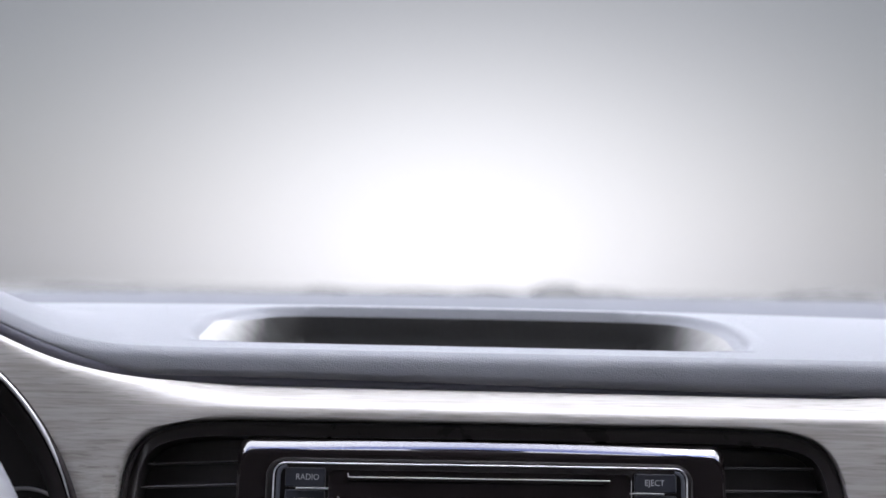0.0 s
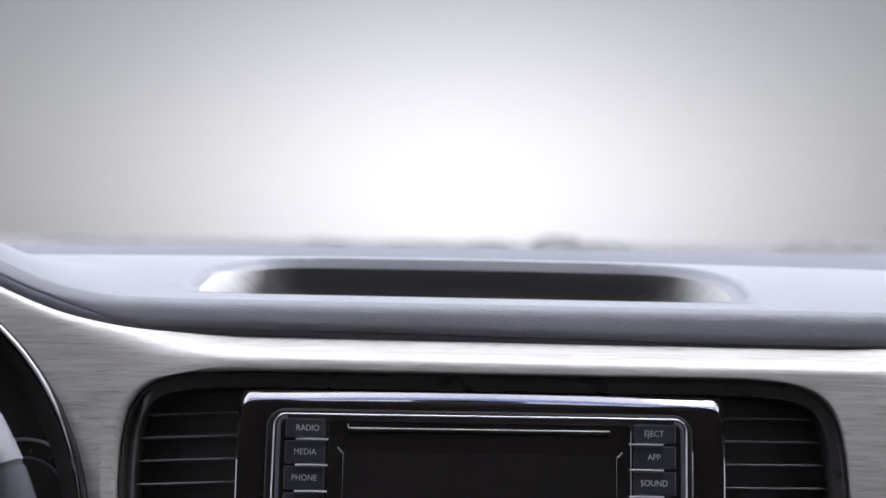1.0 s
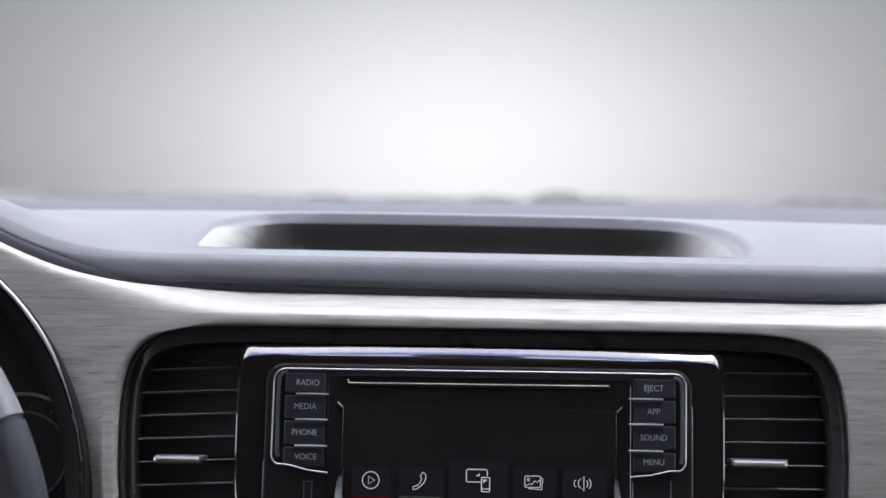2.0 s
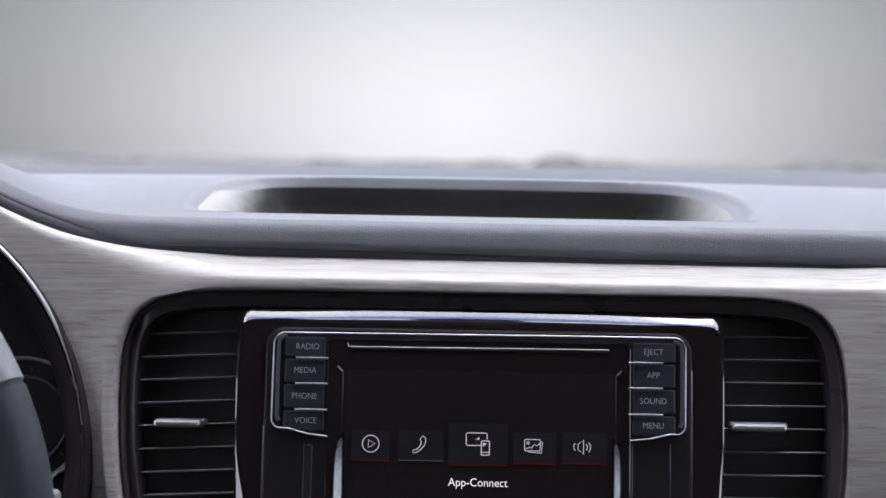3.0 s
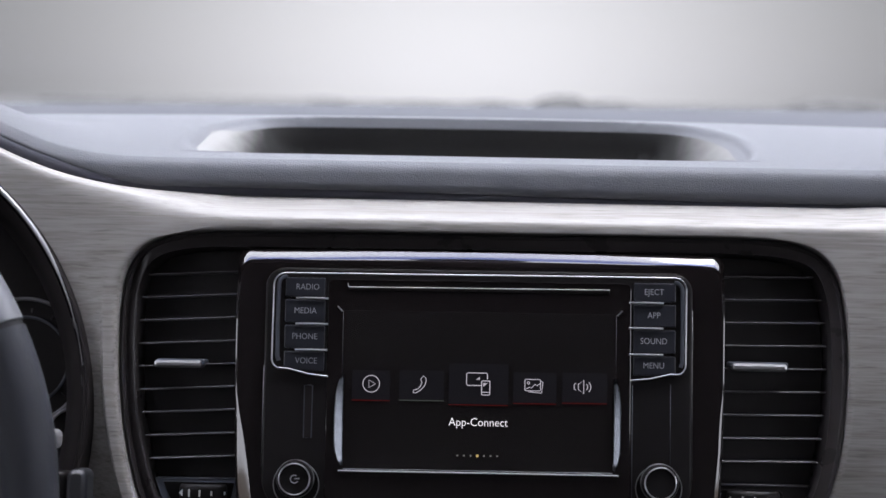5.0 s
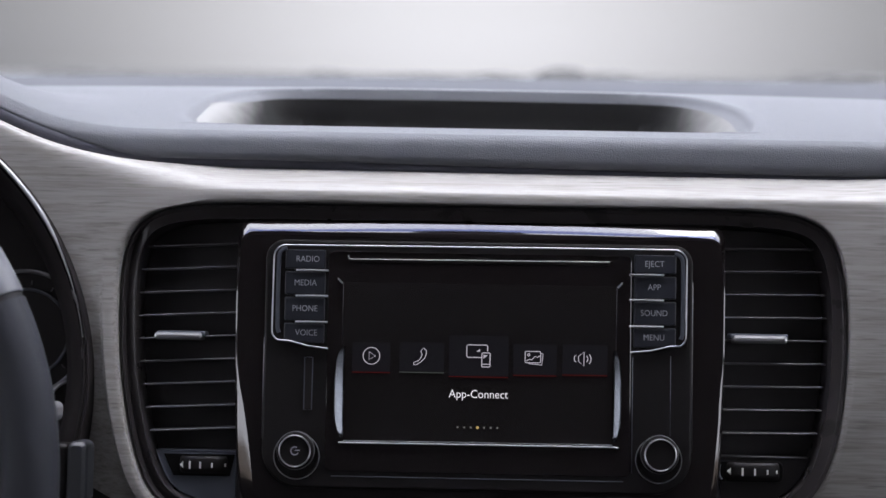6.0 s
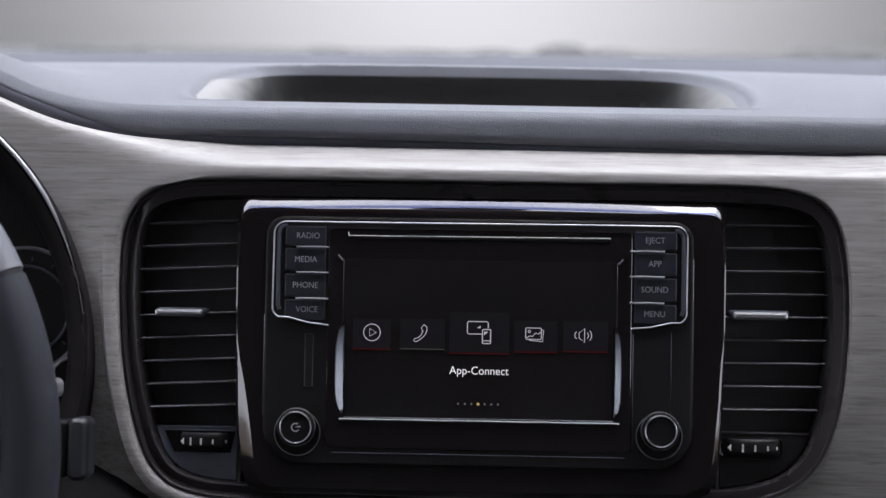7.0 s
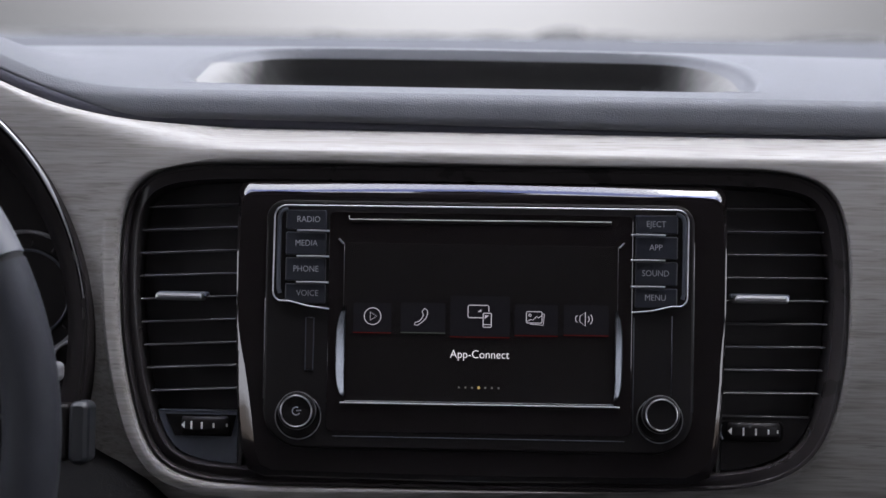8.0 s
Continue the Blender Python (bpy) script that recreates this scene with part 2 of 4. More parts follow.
_d = M_GLASS_BLACK.node_tree.nodes["Principled BSDF"]   # black level of the lit display
_d.inputs["Emission Color"].default_value = (1.0, 0.80, 0.88, 1)
_d.inputs["Emission Strength"].default_value = 0.0018
M_TILE = glowing("menu_tile_glow", (0.55, 0.50, 0.68), 0.015)
M_PRINT = material("grey_print", (0.36, 0.36, 0.38), 0.5, vary=0.1, scale=200)
M_MARK = material("white_mark", (0.62, 0.62, 0.58), 0.5, vary=0.1, scale=200)
M_ICON = glowing("icon_glow", (0.86, 0.80, 0.92), 0.76)
M_TEXT = glowing("text_glow", (0.95, 0.92, 0.98), 1.35)
M_RED = glowing("red_glow", (0.55, 0.03, 0.03), 0.13)
M_GREY_GLOW = glowing("grey_green_glow", (0.40, 0.45, 0.42), 0.16)
M_DOT = glowing("dim_dot_glow", (0.75, 0.75, 0.72), 0.28)
M_AMBER = glowing("amber_dot_glow", (0.95, 0.68, 0.25), 0.75)
M_LEATHER = leather_grain("wheel_leather", (0.046, 0.048, 0.056), 0.36, 1100, 0.35)
# paled beyond the cover's own tone to imitate light on the rim's top
M_RIMTOP = material("lit_rim_cover", (0.17, 0.172, 0.185), 0.36, vary=0.1, scale=30, bump=0.05, bump_scale=1500)
M_SEAM = material("dark_seam", (0.012, 0.012, 0.013), 0.7, vary=0.2, scale=80)
M_GAUGE = material("gauge_black", (0.018, 0.0155, 0.0158), 0.5, vary=0.2, scale=60, spec=0.15)
M_BEAD = material("brushed_bead", (0.40, 0.40, 0.41), 0.36, 1.0, vary=0.1, scale=60)
M_COVER = material("matt_black_cover", (0.0055, 0.0053, 0.0055), 0.7, vary=0.25, scale=40, bump=0.2, bump_scale=900, spec=0.06)
M_GAUGE_RING = material("gauge_ring_grey", (0.34, 0.34, 0.35), 0.3, 0.6, vary=0.1, scale=60)
M_LINING = material("grey_lining", (0.11, 0.11, 0.115), 0.95, vary=0.12, scale=25, bump=0.3, bump_scale=700)
M_ROOF = material("pale_roof_lining", (0.30, 0.30, 0.305), 0.95, vary=0.1, scale=25, bump=0.3, bump_scale=700)
M_DARKLINING = material("dark_carpet", (0.03, 0.03, 0.032), 0.95, vary=0.25, scale=40, bump=0.4, bump_scale=500)
M_SEATCLOTH = material("dark_seat_cloth", (0.16, 0.16, 0.165), 0.95, vary=0.2, scale=35, bump=0.4, bump_scale=600, spec=0.05)
M_SAND = material("pale_sand", (0.036, 0.035, 0.034), 0.95, vary=0.2, scale=0.02)
M_SCRUB = material("hazy_dry_scrub", (0.052, 0.051, 0.050), 0.95, vary=0.25, scale=0.15)
M_DRY = material("tan_dry_scrub", (0.120, 0.090, 0.064), 0.95, vary=0.35, scale=1.2)
M_GLASS = bpy.data.materials.new("clear_glass")
M_GLASS.use_nodes = True
_g = M_GLASS.node_tree.nodes["Principled BSDF"]
_g.inputs["Roughness"].default_value = 0.0
_g.inputs["Transmission Weight"].default_value = 1.0
_g.inputs["IOR"].default_value = 1.12
# the windscreen is shaded blue towards its upper edge
_tc, _xyz, _shade = (M_GLASS.node_tree.nodes.new("ShaderNode" + k) for k in ("TexCoord", "SeparateXYZ", "ValToRGB"))
_fall = M_GLASS.node_tree.nodes.new("ShaderNodeMapRange")
_fall.inputs["From Min"].default_value, _fall.inputs["From Max"].default_value = -0.10, 0.10
for _at, _colour in ((0.0, (0.20, 0.25, 0.50, 1)), (0.14, (0.22, 0.27, 0.52, 1)), (0.22, (0.80, 0.81, 0.92, 1)), (0.4, (0.97, 0.98, 0.98, 1)), (1.0, (0.97, 0.98, 0.98, 1))):
    _e = _shade.color_ramp.elements[0] if _at == 0 else _shade.color_ramp.elements[-1] if _at == 1 else _shade.color_ramp.elements.new(_at)
    _e.color = _colour
M_GLASS.node_tree.links.new(_tc.outputs["Object"], _xyz.inputs["Vector"])
M_GLASS.node_tree.links.new(_xyz.outputs["Y"], _fall.inputs["Value"])
M_GLASS.node_tree.links.new(_fall.outputs["Result"], _shade.inputs["Fac"])
M_GLASS.node_tree.links.new(_shade.outputs["Color"], _g.inputs["Base Color"])


# ---- mesh helpers ----
def part(name, bm, mat, parent=None, label="", smooth=40):
    bmesh.ops.recalc_face_normals(bm, faces=bm.faces)
    me = bpy.data.meshes.new(name)
    bm.to_mesh(me)
    bm.free()
    me.materials.append(mat)
    if smooth:
        me.set_sharp_from_angle(angle=radians(smooth))
        areas = sorted(f.area for f in me.polygons)
        broad = 15 * areas[len(areas) // 2] if len(areas) < 400 else 1e9
        me.polygons.foreach_set("use_smooth", [len(f.vertices) < 5 and f.area < broad for f in me.polygons])
    ob = new(name, me)
    if parent:
        ob.parent = parent
    if label:
        ob["label"] = label
    return ob


def loft(rings, closed=True, caps=False):
    """Quads between rings of equal length."""
    bm = bmesh.new()
    vs = [[bm.verts.new(p) for p in ring] for ring in rings]
    n = len(rings[0])
    for a, b in zip(vs, vs[1:]):
        for i in range(n if closed else n - 1):
            j = (i + 1) % n
            bm.faces.new((a[i], a[j], b[j], b[i]))
    if caps:
        bm.faces.new(vs[0])
        bm.faces.new(list(reversed(vs[-1])))
    return bm


def rrect(x0, x1, y0, y1, r, n=6):
    """A rounded rectangle, anticlockwise."""
    pts = []
    for cx, cy, a0 in ((x1 - r, y1 - r, 0), (x0 + r, y1 - r, 90), (x0 + r, y0 + r, 180), (x1 - r, y0 + r, 270)):
        for i in range(n + 1):
            a = radians(a0 + 90 * i / n)
            pts.append((cx + r * math.cos(a), cy + r * math.sin(a)))
    return pts


def rrect_two(x0, x1, y0, y1, top, foot, n=6):
    """A rectangle whose upper and lower corners are rounded differently, anticlockwise."""
    pts = []
    for cx, cy, r, a0 in ((x1 - top, y1 - top, top, 0), (x0 + top, y1 - top, top, 90), (x0 + foot, y0 + foot, foot, 180), (x1 - foot, y0 + foot, foot, 270)):
        pts += [(cx + r * math.cos(radians(a0 + 90 * i / n)), cy + r * math.sin(radians(a0 + 90 * i / n))) for i in range(n + 1)]
    return pts


def inset(pts, d):
    """The outline moved inwards by d (outwards where negative); anticlockwise."""
    out = []
    n = len(pts)
    for i in range(n):
        a, b, c = Vector(pts[i - 1]), Vector(pts[i]), Vector(pts[(i + 1) % n])
        t = (c - a).normalized()
        out.append((b.x - t.y * d, b.y + t.x * d))
    return out


def at_depth(pts, z):
    return [(x, y, z) for x, y in pts]


def slab(outline, back, front, edge=0.0006):
    """A plate of that outline with a rounded front edge."""
    rings = [at_depth(outline, back), at_depth(outline, front - edge), at_depth(inset(outline, edge * 0.3), front - edge * 0.3), at_depth(inset(outline, edge), front)]
    return loft(rings, True, True)


def ring_plate(outer, inner, back, front, edge=0.0006):
    """A flat plate between two outlines of equal count."""
    rings = [at_depth(outer, back), at_depth(outer, front - edge), at_depth(inset(outer, edge), front), at_depth(inset(inner, -edge), front), at_depth(inner, front - edge), at_depth(inner, back)]
    bm = loft(rings + [rings[0]], True)
    bmesh.ops.remove_doubles(bm, verts=bm.verts, dist=1e-7)
    return bm


def tube(path, radius, closed=False, n=8, flat=1.0):
    """A rod along a path in the face plane (x, y, z); flat < 1 squashes it in depth."""
    pts = [Vector(p) for p in path]
    rings = []
    m = len(pts)
    for i, p in enumerate(pts):
        a = pts[i - 1] if (i or closed) else p
        b = pts[(i + 1) % m] if (i < m - 1 or closed) else p
        t = (b - a).normalized()
        side = t.cross(Vector((0, 0, 1))).normalized()
        up = side.cross(t)
        rings.append([p + side * radius * math.cos(2 * math.pi * k / n) + up * radius * flat * math.sin(2 * math.pi * k / n) for k in range(n)])
    if closed:
        bm = loft(rings + [rings[0]], True)
        bmesh.ops.remove_doubles(bm, verts=bm.verts, dist=1e-8)
        return bm
    return loft(rings, True, True)


def box(x0, x1, y0, y1, z0, z1, bevel=0.0, segments=2):
    bm = bmesh.new()
    bmesh.ops.create_cube(bm, size=1)
    for v in bm.verts:
        v.co = ((x0 + x1) / 2 + v.co.x * (x1 - x0), (y0 + y1) / 2 + v.co.y * (y1 - y0), (z0 + z1) / 2 + v.co.z * (z1 - z0))
    if bevel:
        bmesh.ops.bevel(bm, geom=bm.edges[:], offset=bevel, segments=segments, affect="EDGES", profile=0.5)
    return bm


def arc(cx, cy, r, a0, a1, n, z=0.0):
    return [(cx + r * math.cos(radians(a0 + (a1 - a0) * i / n)), cy + r * math.sin(radians(a0 + (a1 - a0) * i / n)), z) for i in range(n + 1)]


def disc(cx, cy, radii, n=48):
    """A turned shape: pairs of radius and depth from the back to the front, capped in front."""
    rings = [[(cx + r * math.cos(2 * math.pi * k / n), cy + r * math.sin(2 * math.pi * k / n), z) for k in range(n)] for r, z in radii]
    return loft(rings, True, True)


def lettering(name, text, height, x, y, z, mat, parent, squeeze=1.0, thick=0.0, label=""):
    """Raised letters centred at x, y in the parent's plane; height: of a capital."""
    cu = bpy.data.curves.new(name, "FONT")
    cu.body, cu.size, cu.align_x, cu.align_y = text, height / 0.7, "CENTER", "CENTER"
    cu.extrude, cu.resolution_u = 0.00006, 3
    cu.offset = thick
    tmp = new(name, cu)
    me = bpy.data.meshes.new_from_object(tmp.evaluated_get(bpy.context.evaluated_depsgraph_get()))
    bpy.data.objects.remove(tmp)
    bpy.data.curves.remove(cu)
    for v in me.vertices:
        v.co.x *= squeeze
    me.materials.clear()
    me.materials.append(mat)
    ob = new(name, me)
    ob.parent = parent
    ob.location = (x, y, z)
    if label:
        ob["label"] = label
    return ob


def empty(name, m, label, category, group="", kind=""):
    ob = new(name)
    ob.matrix_world = m
    ob.empty_display_size = 0.05
    return tagged(ob, label, category, group, kind)


def sstep(a, b, x):
    t = min(1.0, max(0.0, (x - a) / (b - a)))
    return t * t * (3 - 2 * t)


# the fascia plane: x to the right, y up along it, z out towards the seats
LEAN = 10
FASCIA = Matrix.Translation((0, 0, 0.95)) @ pose(0, 0, 0, 90 - LEAN, 0, 0)


# ---- the place outside: flat pale ground and low hazy scrub at the horizon ----
def ground_sheet():
    rings = [[(r * math.cos(2 * math.pi * k / 48), r * math.sin(2 * math.pi * k / 48), 0.0) for k in range(48)] for r in (3, 12, 60, 300, 1200, 4000)]
    bm = loft(list(reversed(rings)), True)
    bm.faces.new([v for v in bm.verts if v.co.xy.length < 3.01])
    return tagged(part("ground", bm, M_SAND), "flat pale sandy ground reaching the horizon", "ground", kind="structure")


def mound(x, y, w, d, h, seed, label, mat=M_SCRUB, group="scrub along the horizon"):
    """A low rounded clump of scrub with an uneven top."""
    bm = bmesh.new()
    bmesh.ops.create_icosphere(bm, subdivisions=4, radius=1)
    for v in bm.verts:
        n = noise.fractal(v.co * 2.3 + Vector((seed * 7.1, 0, 0)), 1.0, 2.0, 4)
        r = 1 + 0.16 * n
        v.co = Vector((v.co.x * w * r, v.co.y * d * r, max(-0.02, v.co.z) * h * (1 + 0.12 * n)))
    ob = part("scrub_mound", bm, mat)
    ob.location = (x, y, 0)
    return tagged(ob, label, "mound", group)


ground_sheet()
MOUNDS = [  # bearing to the right of straight ahead in degrees, half width, height at 300 m
    (3.05, 6.0, 2.65, "rounded hazy clump of dry scrub on the plain"), (4.7, 8.0, 1.65, "long low hazy clump of scrub on the plain"),
    (0.35, 6.0, 1.45, "low hazy clump of dry scrub on the plain"), (-6.3, 5.0, 1.45, "low hazy clump of dry scrub on the plain"),
    (13.9, 12.0, 2.4, "broad hazy bank of scrub on the plain"), (17.5, 16.0, 2.3, "broad hazy bank of scrub on the plain"),
    (-16.2, 14.0, 1.2, "long low hazy clump of scrub on the plain"), (-2.6, 8.0, 1.2, "long low hazy clump of scrub on the plain")]
for i, (bearing, w, h, text) in enumerate(MOUNDS):
    mound(300 * math.tan(radians(bearing)), 300 + i * 3, w, 6, h, i, text)


for i, (x, y, w, h) in enumerate(((-5.6, -13.5, 3.4, 1.66), (-3.4, -15.0, 2.2, 1.85), (5.4, -13.5, 3.2, 1.70), (8.5, -12.5, 2.6, 1.9))):
    mound(x, y, w, 1.6, h, 20 + i, "tan bank of dry scrub beside the parked car", M_DRY, "dry banks beside the car")


# ---- the cabin's plain unseen shell, closing the place and shaping its light ----
def shell():
    def wall(name, bm, mat, label, category):
        return tagged(part(name, bm, mat, smooth=0), label, category, kind="structure")

    side = [(-1.9, 0.25), (0.80, 0.25), (0.80, 1.085), (-0.10, 1.50), (-1.9, 1.50)]
    for name, x0, x1, rear in (("wall_left", -0.74, -0.70, -1.78), ("wall_right", 0.70, 0.74, -1.60)):
        # unseen side openings sized for light and reflections; the wall between them blocks light
        panes = [[(rear, 0.945), (-1.16, 0.945), (-1.12, 1.01), (-1.16, 1.16), (rear, 1.16)], [(-0.62, 0.975), (-0.16, 0.975), (-0.13, 1.01), (-0.22, 1.16), (-0.62, 1.16)]]
        bm = bmesh.new()
        rows = []
        for loop in [side] + panes:
            rows.append([[bm.verts.new((x, y, z)) for y, z in loop] for x in (x0, x1)])
        for k in (0, 1):
            edges = [bm.edges.new((r[k][i], r[k][(i + 1) % len(r[k])])) for r in rows for i in range(len(r[k]))]
            bmesh.ops.triangle_fill(bm, use_beauty=True, edges=edges)
        for a, b in rows:
            for i in range(len(a)):
                bm.faces.new((a[i], a[(i + 1) % len(a)], b[(i + 1) % len(a)], b[i]))
        wall(name, bm, M_LINING, "dark grey door lining with two window openings", "wall")
    wall("wall_rear", box(-0.70, 0.70, -1.94, -1.90, 0.25, 1.50), M_SEATCLOTH, "plain dark cloth at the cabin's rear", "wall")
    wall("wall_front", box(-0.70, 0.70, 0.765, 0.80, 0.25, 1.085), M_DARKLINING, "dark bulkhead under the windscreen", "wall")
    wall("floor", box(-0.74, 0.74, -1.9, 0.80, 0.20, 0.249), M_DARKLINING, "dark carpeted cabin floor", "floor")
    roof = [(-0.74, -1.94), (0.74, -1.94), (0.74, -0.12), (-0.74, -0.12)]
    # opening added out of view to light the fascia and chrome
    light_opening = [(-0.40, -0.53), (0.40, -0.53), (0.40, -0.44), (-0.40, -0.44)]
    bm = ring_plate(roof, light_opening, 1.502, 1.54, 0.002)
    wall("ceiling", bm, M_ROOF, "pale grey roof lining with an opening added to let in light", "ceiling")
    bm = loft([[(x, -0.10, 1.498), (x, 0.798, 1.089), (x, 0.800, 1.094), (x, -0.098, 1.503)] for x in (-0.698, 0.698)], True, True)
    pane = wall("windscreen", bm, M_GLASS, "clear raked windscreen glass with a blue shade band", "windscreen")
    pane.visible_shadow = False


shell()


def mirror_mount():
    """A lens-shaped sensor pod with the stem of the rear-view mirror, under the windscreen's top edge."""
    ob = empty("mirror_mount", Matrix.Translation((-0.010, -0.098, 1.488)), "dark sensor pod at the top of the windscreen", "mirror mount")
    pod = [(0.048 * math.cos(a), 0.011 * math.sin(a)) for a in [2 * math.pi * k / 40 for k in range(40)]]
    part("pod", slab(pod, 0.0, 0.016, 0.004), M_COVER, ob).rotation_euler = (math.pi, 0, 0)
    part("stem", disc(0.0, 0.0, [(0.006, 0.014), (0.005, 0.022), (0.007, 0.026)], 20), M_COVER, ob).rotation_euler = (math.pi, 0, 0)


mirror_mount()


# ---- dashboard: soft pad with a tray, dark lip, rear shelf, veneer panel ----
DASH = empty("dashboard", Matrix.Translation((0, 0.1, 0.9)), "grey soft-skinned dashboard with a pale wood veneer panel", "dashboard")


def dash_part(name, bm, mat, label="", smooth=40):
    bmesh.ops.translate(bm, vec=-Vector((0, 0.1, 0.9)), verts=bm.verts)
    return part(name, bm, mat, DASH, label, smooth)


def rise(x):
    """How far the dash edge climbs towards the hood over the dials."""
    d = max(0.0, -0.1587 - x)
    return 0.066 * (1 - math.exp(-180 * d ** 2.7))


def edge_z(x):
    return 1.0471 + rise(x) - 0.004 * x


def scoop(x, y):
    """Depth of the tray sunk into the pad's top."""
    near, far = max(0.0, 0.105 - y) / 0.04, max(0.0, y - 0.105) / 0.09
    left, right = 0.012 * near ** 2 + 0.034 * far ** 3, 0.010 * near ** 2 + 0.046 * far ** 3
    shallow = sstep(-0.181 + left, -0.150 + left, x) * (1 - sstep(0.138 - right, 0.165 - right, x))
    steep = sstep(-0.160 + 0.8 * left, -0.116 + 0.5 * left, x) * (1 - sstep(0.098 - 0.4 * right, 0.154 - 0.7 * right, x))
    e = 0.12 * shallow + 0.88 * steep
    return 0.046 * e * sstep(0.0645, 0.0685, y) * (1 - sstep(0.184, 0.198, y))


def top_z(x, y):
    base = 1.0646 - 0.004 * x + 0.0241 * sstep(0.005, 0.225, y) - 0.03 * x * x * sstep(0.05, 0.2, y)
    if y > 0.225:
        base -= 2.6 * (y - 0.225) ** 2
    sunk = scoop(x, y)
    bead = 0.0018 * math.sin(math.pi * min(1.0, sunk / 0.003)) if sunk > 0 else 0.0
    k = 1 - sstep(-0.240, -0.172, x)
    u = min(1.0, max(0.0, (y - 0.0395) / 0.046))
    roll = 0.0047 * k * (1 - math.sqrt(1 - (1 - u) ** 2))
    z = base + rise(x) * (1 - sstep(0.05, 0.17, y)) + bead - sunk - roll
    return z


def steps(a, b, d):
    n = max(1, round((b - a) / d))
    return [a + (b - a) * i / n for i in range(n)]


PAD_X = steps(-0.70, -0.30, 0.02) + steps(-0.30, -0.19, 0.0025) + steps(-0.19, -0.165, 0.0025) + steps(-0.165, -0.10, 0.0012) + steps(-0.10, 0.11, 0.0025) + steps(0.11, 0.192, 0.0012) + steps(0.192, 0.20, 0.0025) + steps(0.20, 0.70, 0.02) + [0.70]
PAD_Y = steps(0.0415, 0.060, 0.0025) + steps(0.060, 0.074, 0.0009) + steps(0.074, 0.155, 0.004) + steps(0.155, 0.175, 0.002) + steps(0.175, 0.20, 0.0008) + steps(0.20, 0.31, 0.006) + [0.31]


def drop(x):
    """How much further down the pad's front reaches towards the passenger side."""
    return 0.0018 + 0.0032 * sstep(-0.16, 0.20, x)


def pad():
    # crisp front edge along the middle, a broad roll where it runs up to the hood
    crisp = [(0.056, 0.0050), (0.0440, 0.0050), (0.0395, 0.0053), (0.0366, 0.0060), (0.0354, 0.0074), (0.0356, 0.0096), (0.0368, 0.0134), (0.0380, 0.0164), (0.0396, 0.0174)]
    roll = [(0.056, 0.0050), (0.046, 0.0056), (0.0412, 0.0076), (0.0392, 0.0088), (0.0382, 0.0097), (0.0378, 0.0105), (0.0380, 0.0113), (0.0386, 0.0121), (0.0395, 0.0128)]
    rows = []
    for (y0, z0), (y1, z1) in zip(crisp, roll):
        row = []
        for x in PAD_X:
            k = 1 - sstep(-0.240, -0.172, x)
            z = z0 + (z1 - z0) * k
            row.append((x, y0 + (y1 - y0) * k, edge_z(x) + z - drop(x) * (1 - sstep(0.005, 0.0158, z))))
        rows.append(row)
    rows += [[(x, y, top_z(x, y)) for x in PAD_X] for y in PAD_Y]
    rows += [[(x, 0.316, 1.02) for x in PAD_X]]
    dash_part("pad", loft(rows, False), M_PAD, "blue-grey soft pad with fine moulded grain", 60)


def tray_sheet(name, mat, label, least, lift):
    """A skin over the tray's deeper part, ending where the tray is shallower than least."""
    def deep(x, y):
        # the pale painted end reaches further at the left, as a bright crescent
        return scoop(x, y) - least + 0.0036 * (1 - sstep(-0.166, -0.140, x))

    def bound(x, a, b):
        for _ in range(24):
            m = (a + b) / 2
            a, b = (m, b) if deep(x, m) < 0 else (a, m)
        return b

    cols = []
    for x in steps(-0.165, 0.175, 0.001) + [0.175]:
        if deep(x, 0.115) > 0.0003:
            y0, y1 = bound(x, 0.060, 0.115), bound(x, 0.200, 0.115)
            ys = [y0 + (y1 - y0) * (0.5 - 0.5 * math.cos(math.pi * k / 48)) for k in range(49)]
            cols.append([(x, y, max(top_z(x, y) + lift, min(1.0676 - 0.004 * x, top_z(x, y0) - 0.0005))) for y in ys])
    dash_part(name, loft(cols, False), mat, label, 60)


def lower_lip():
    # dark strip added for the shade under the pad's rolled edge
    prof = [(0.060, -0.0020), (0.0400, -0.0010), (0.0378, 0.0003), (0.0368, 0.0022), (0.0366, 0.0046), (0.0370, 0.0064), (0.0385, 0.0078), (0.060, 0.0078)]
    dash_part("lower_lip", loft([[(x, y, edge_z(x) - 0.002 - 0.0013 * sstep(-0.16, -0.02, x) + (dz + 0.002) * (1 - drop(x) / 0.0090) * (1.5 - 0.5 * sstep(-0.240, -0.150, x))) for x in PAD_X] for y, dz in prof], False), M_LIP, "dark strip added for the pad's shaded underside", 60)


def shelf():
    xs = steps(-0.70, 0.70, 0.07) + [0.70]
    prof = [(0.300, 1.000), (0.318, 1.050), (0.45, 1.076), (0.60, 1.0888), (0.70, 1.0938), (0.745, 1.0945), (0.760, 1.090), (0.762, 1.06)]
    dash_part("rear_shelf", loft([[(x, y, z - 0.006 * x * x + 0.003 * x) for x in xs] for y, z in prof], False), M_SHELF, "dark grey shelf under the windscreen", 60)


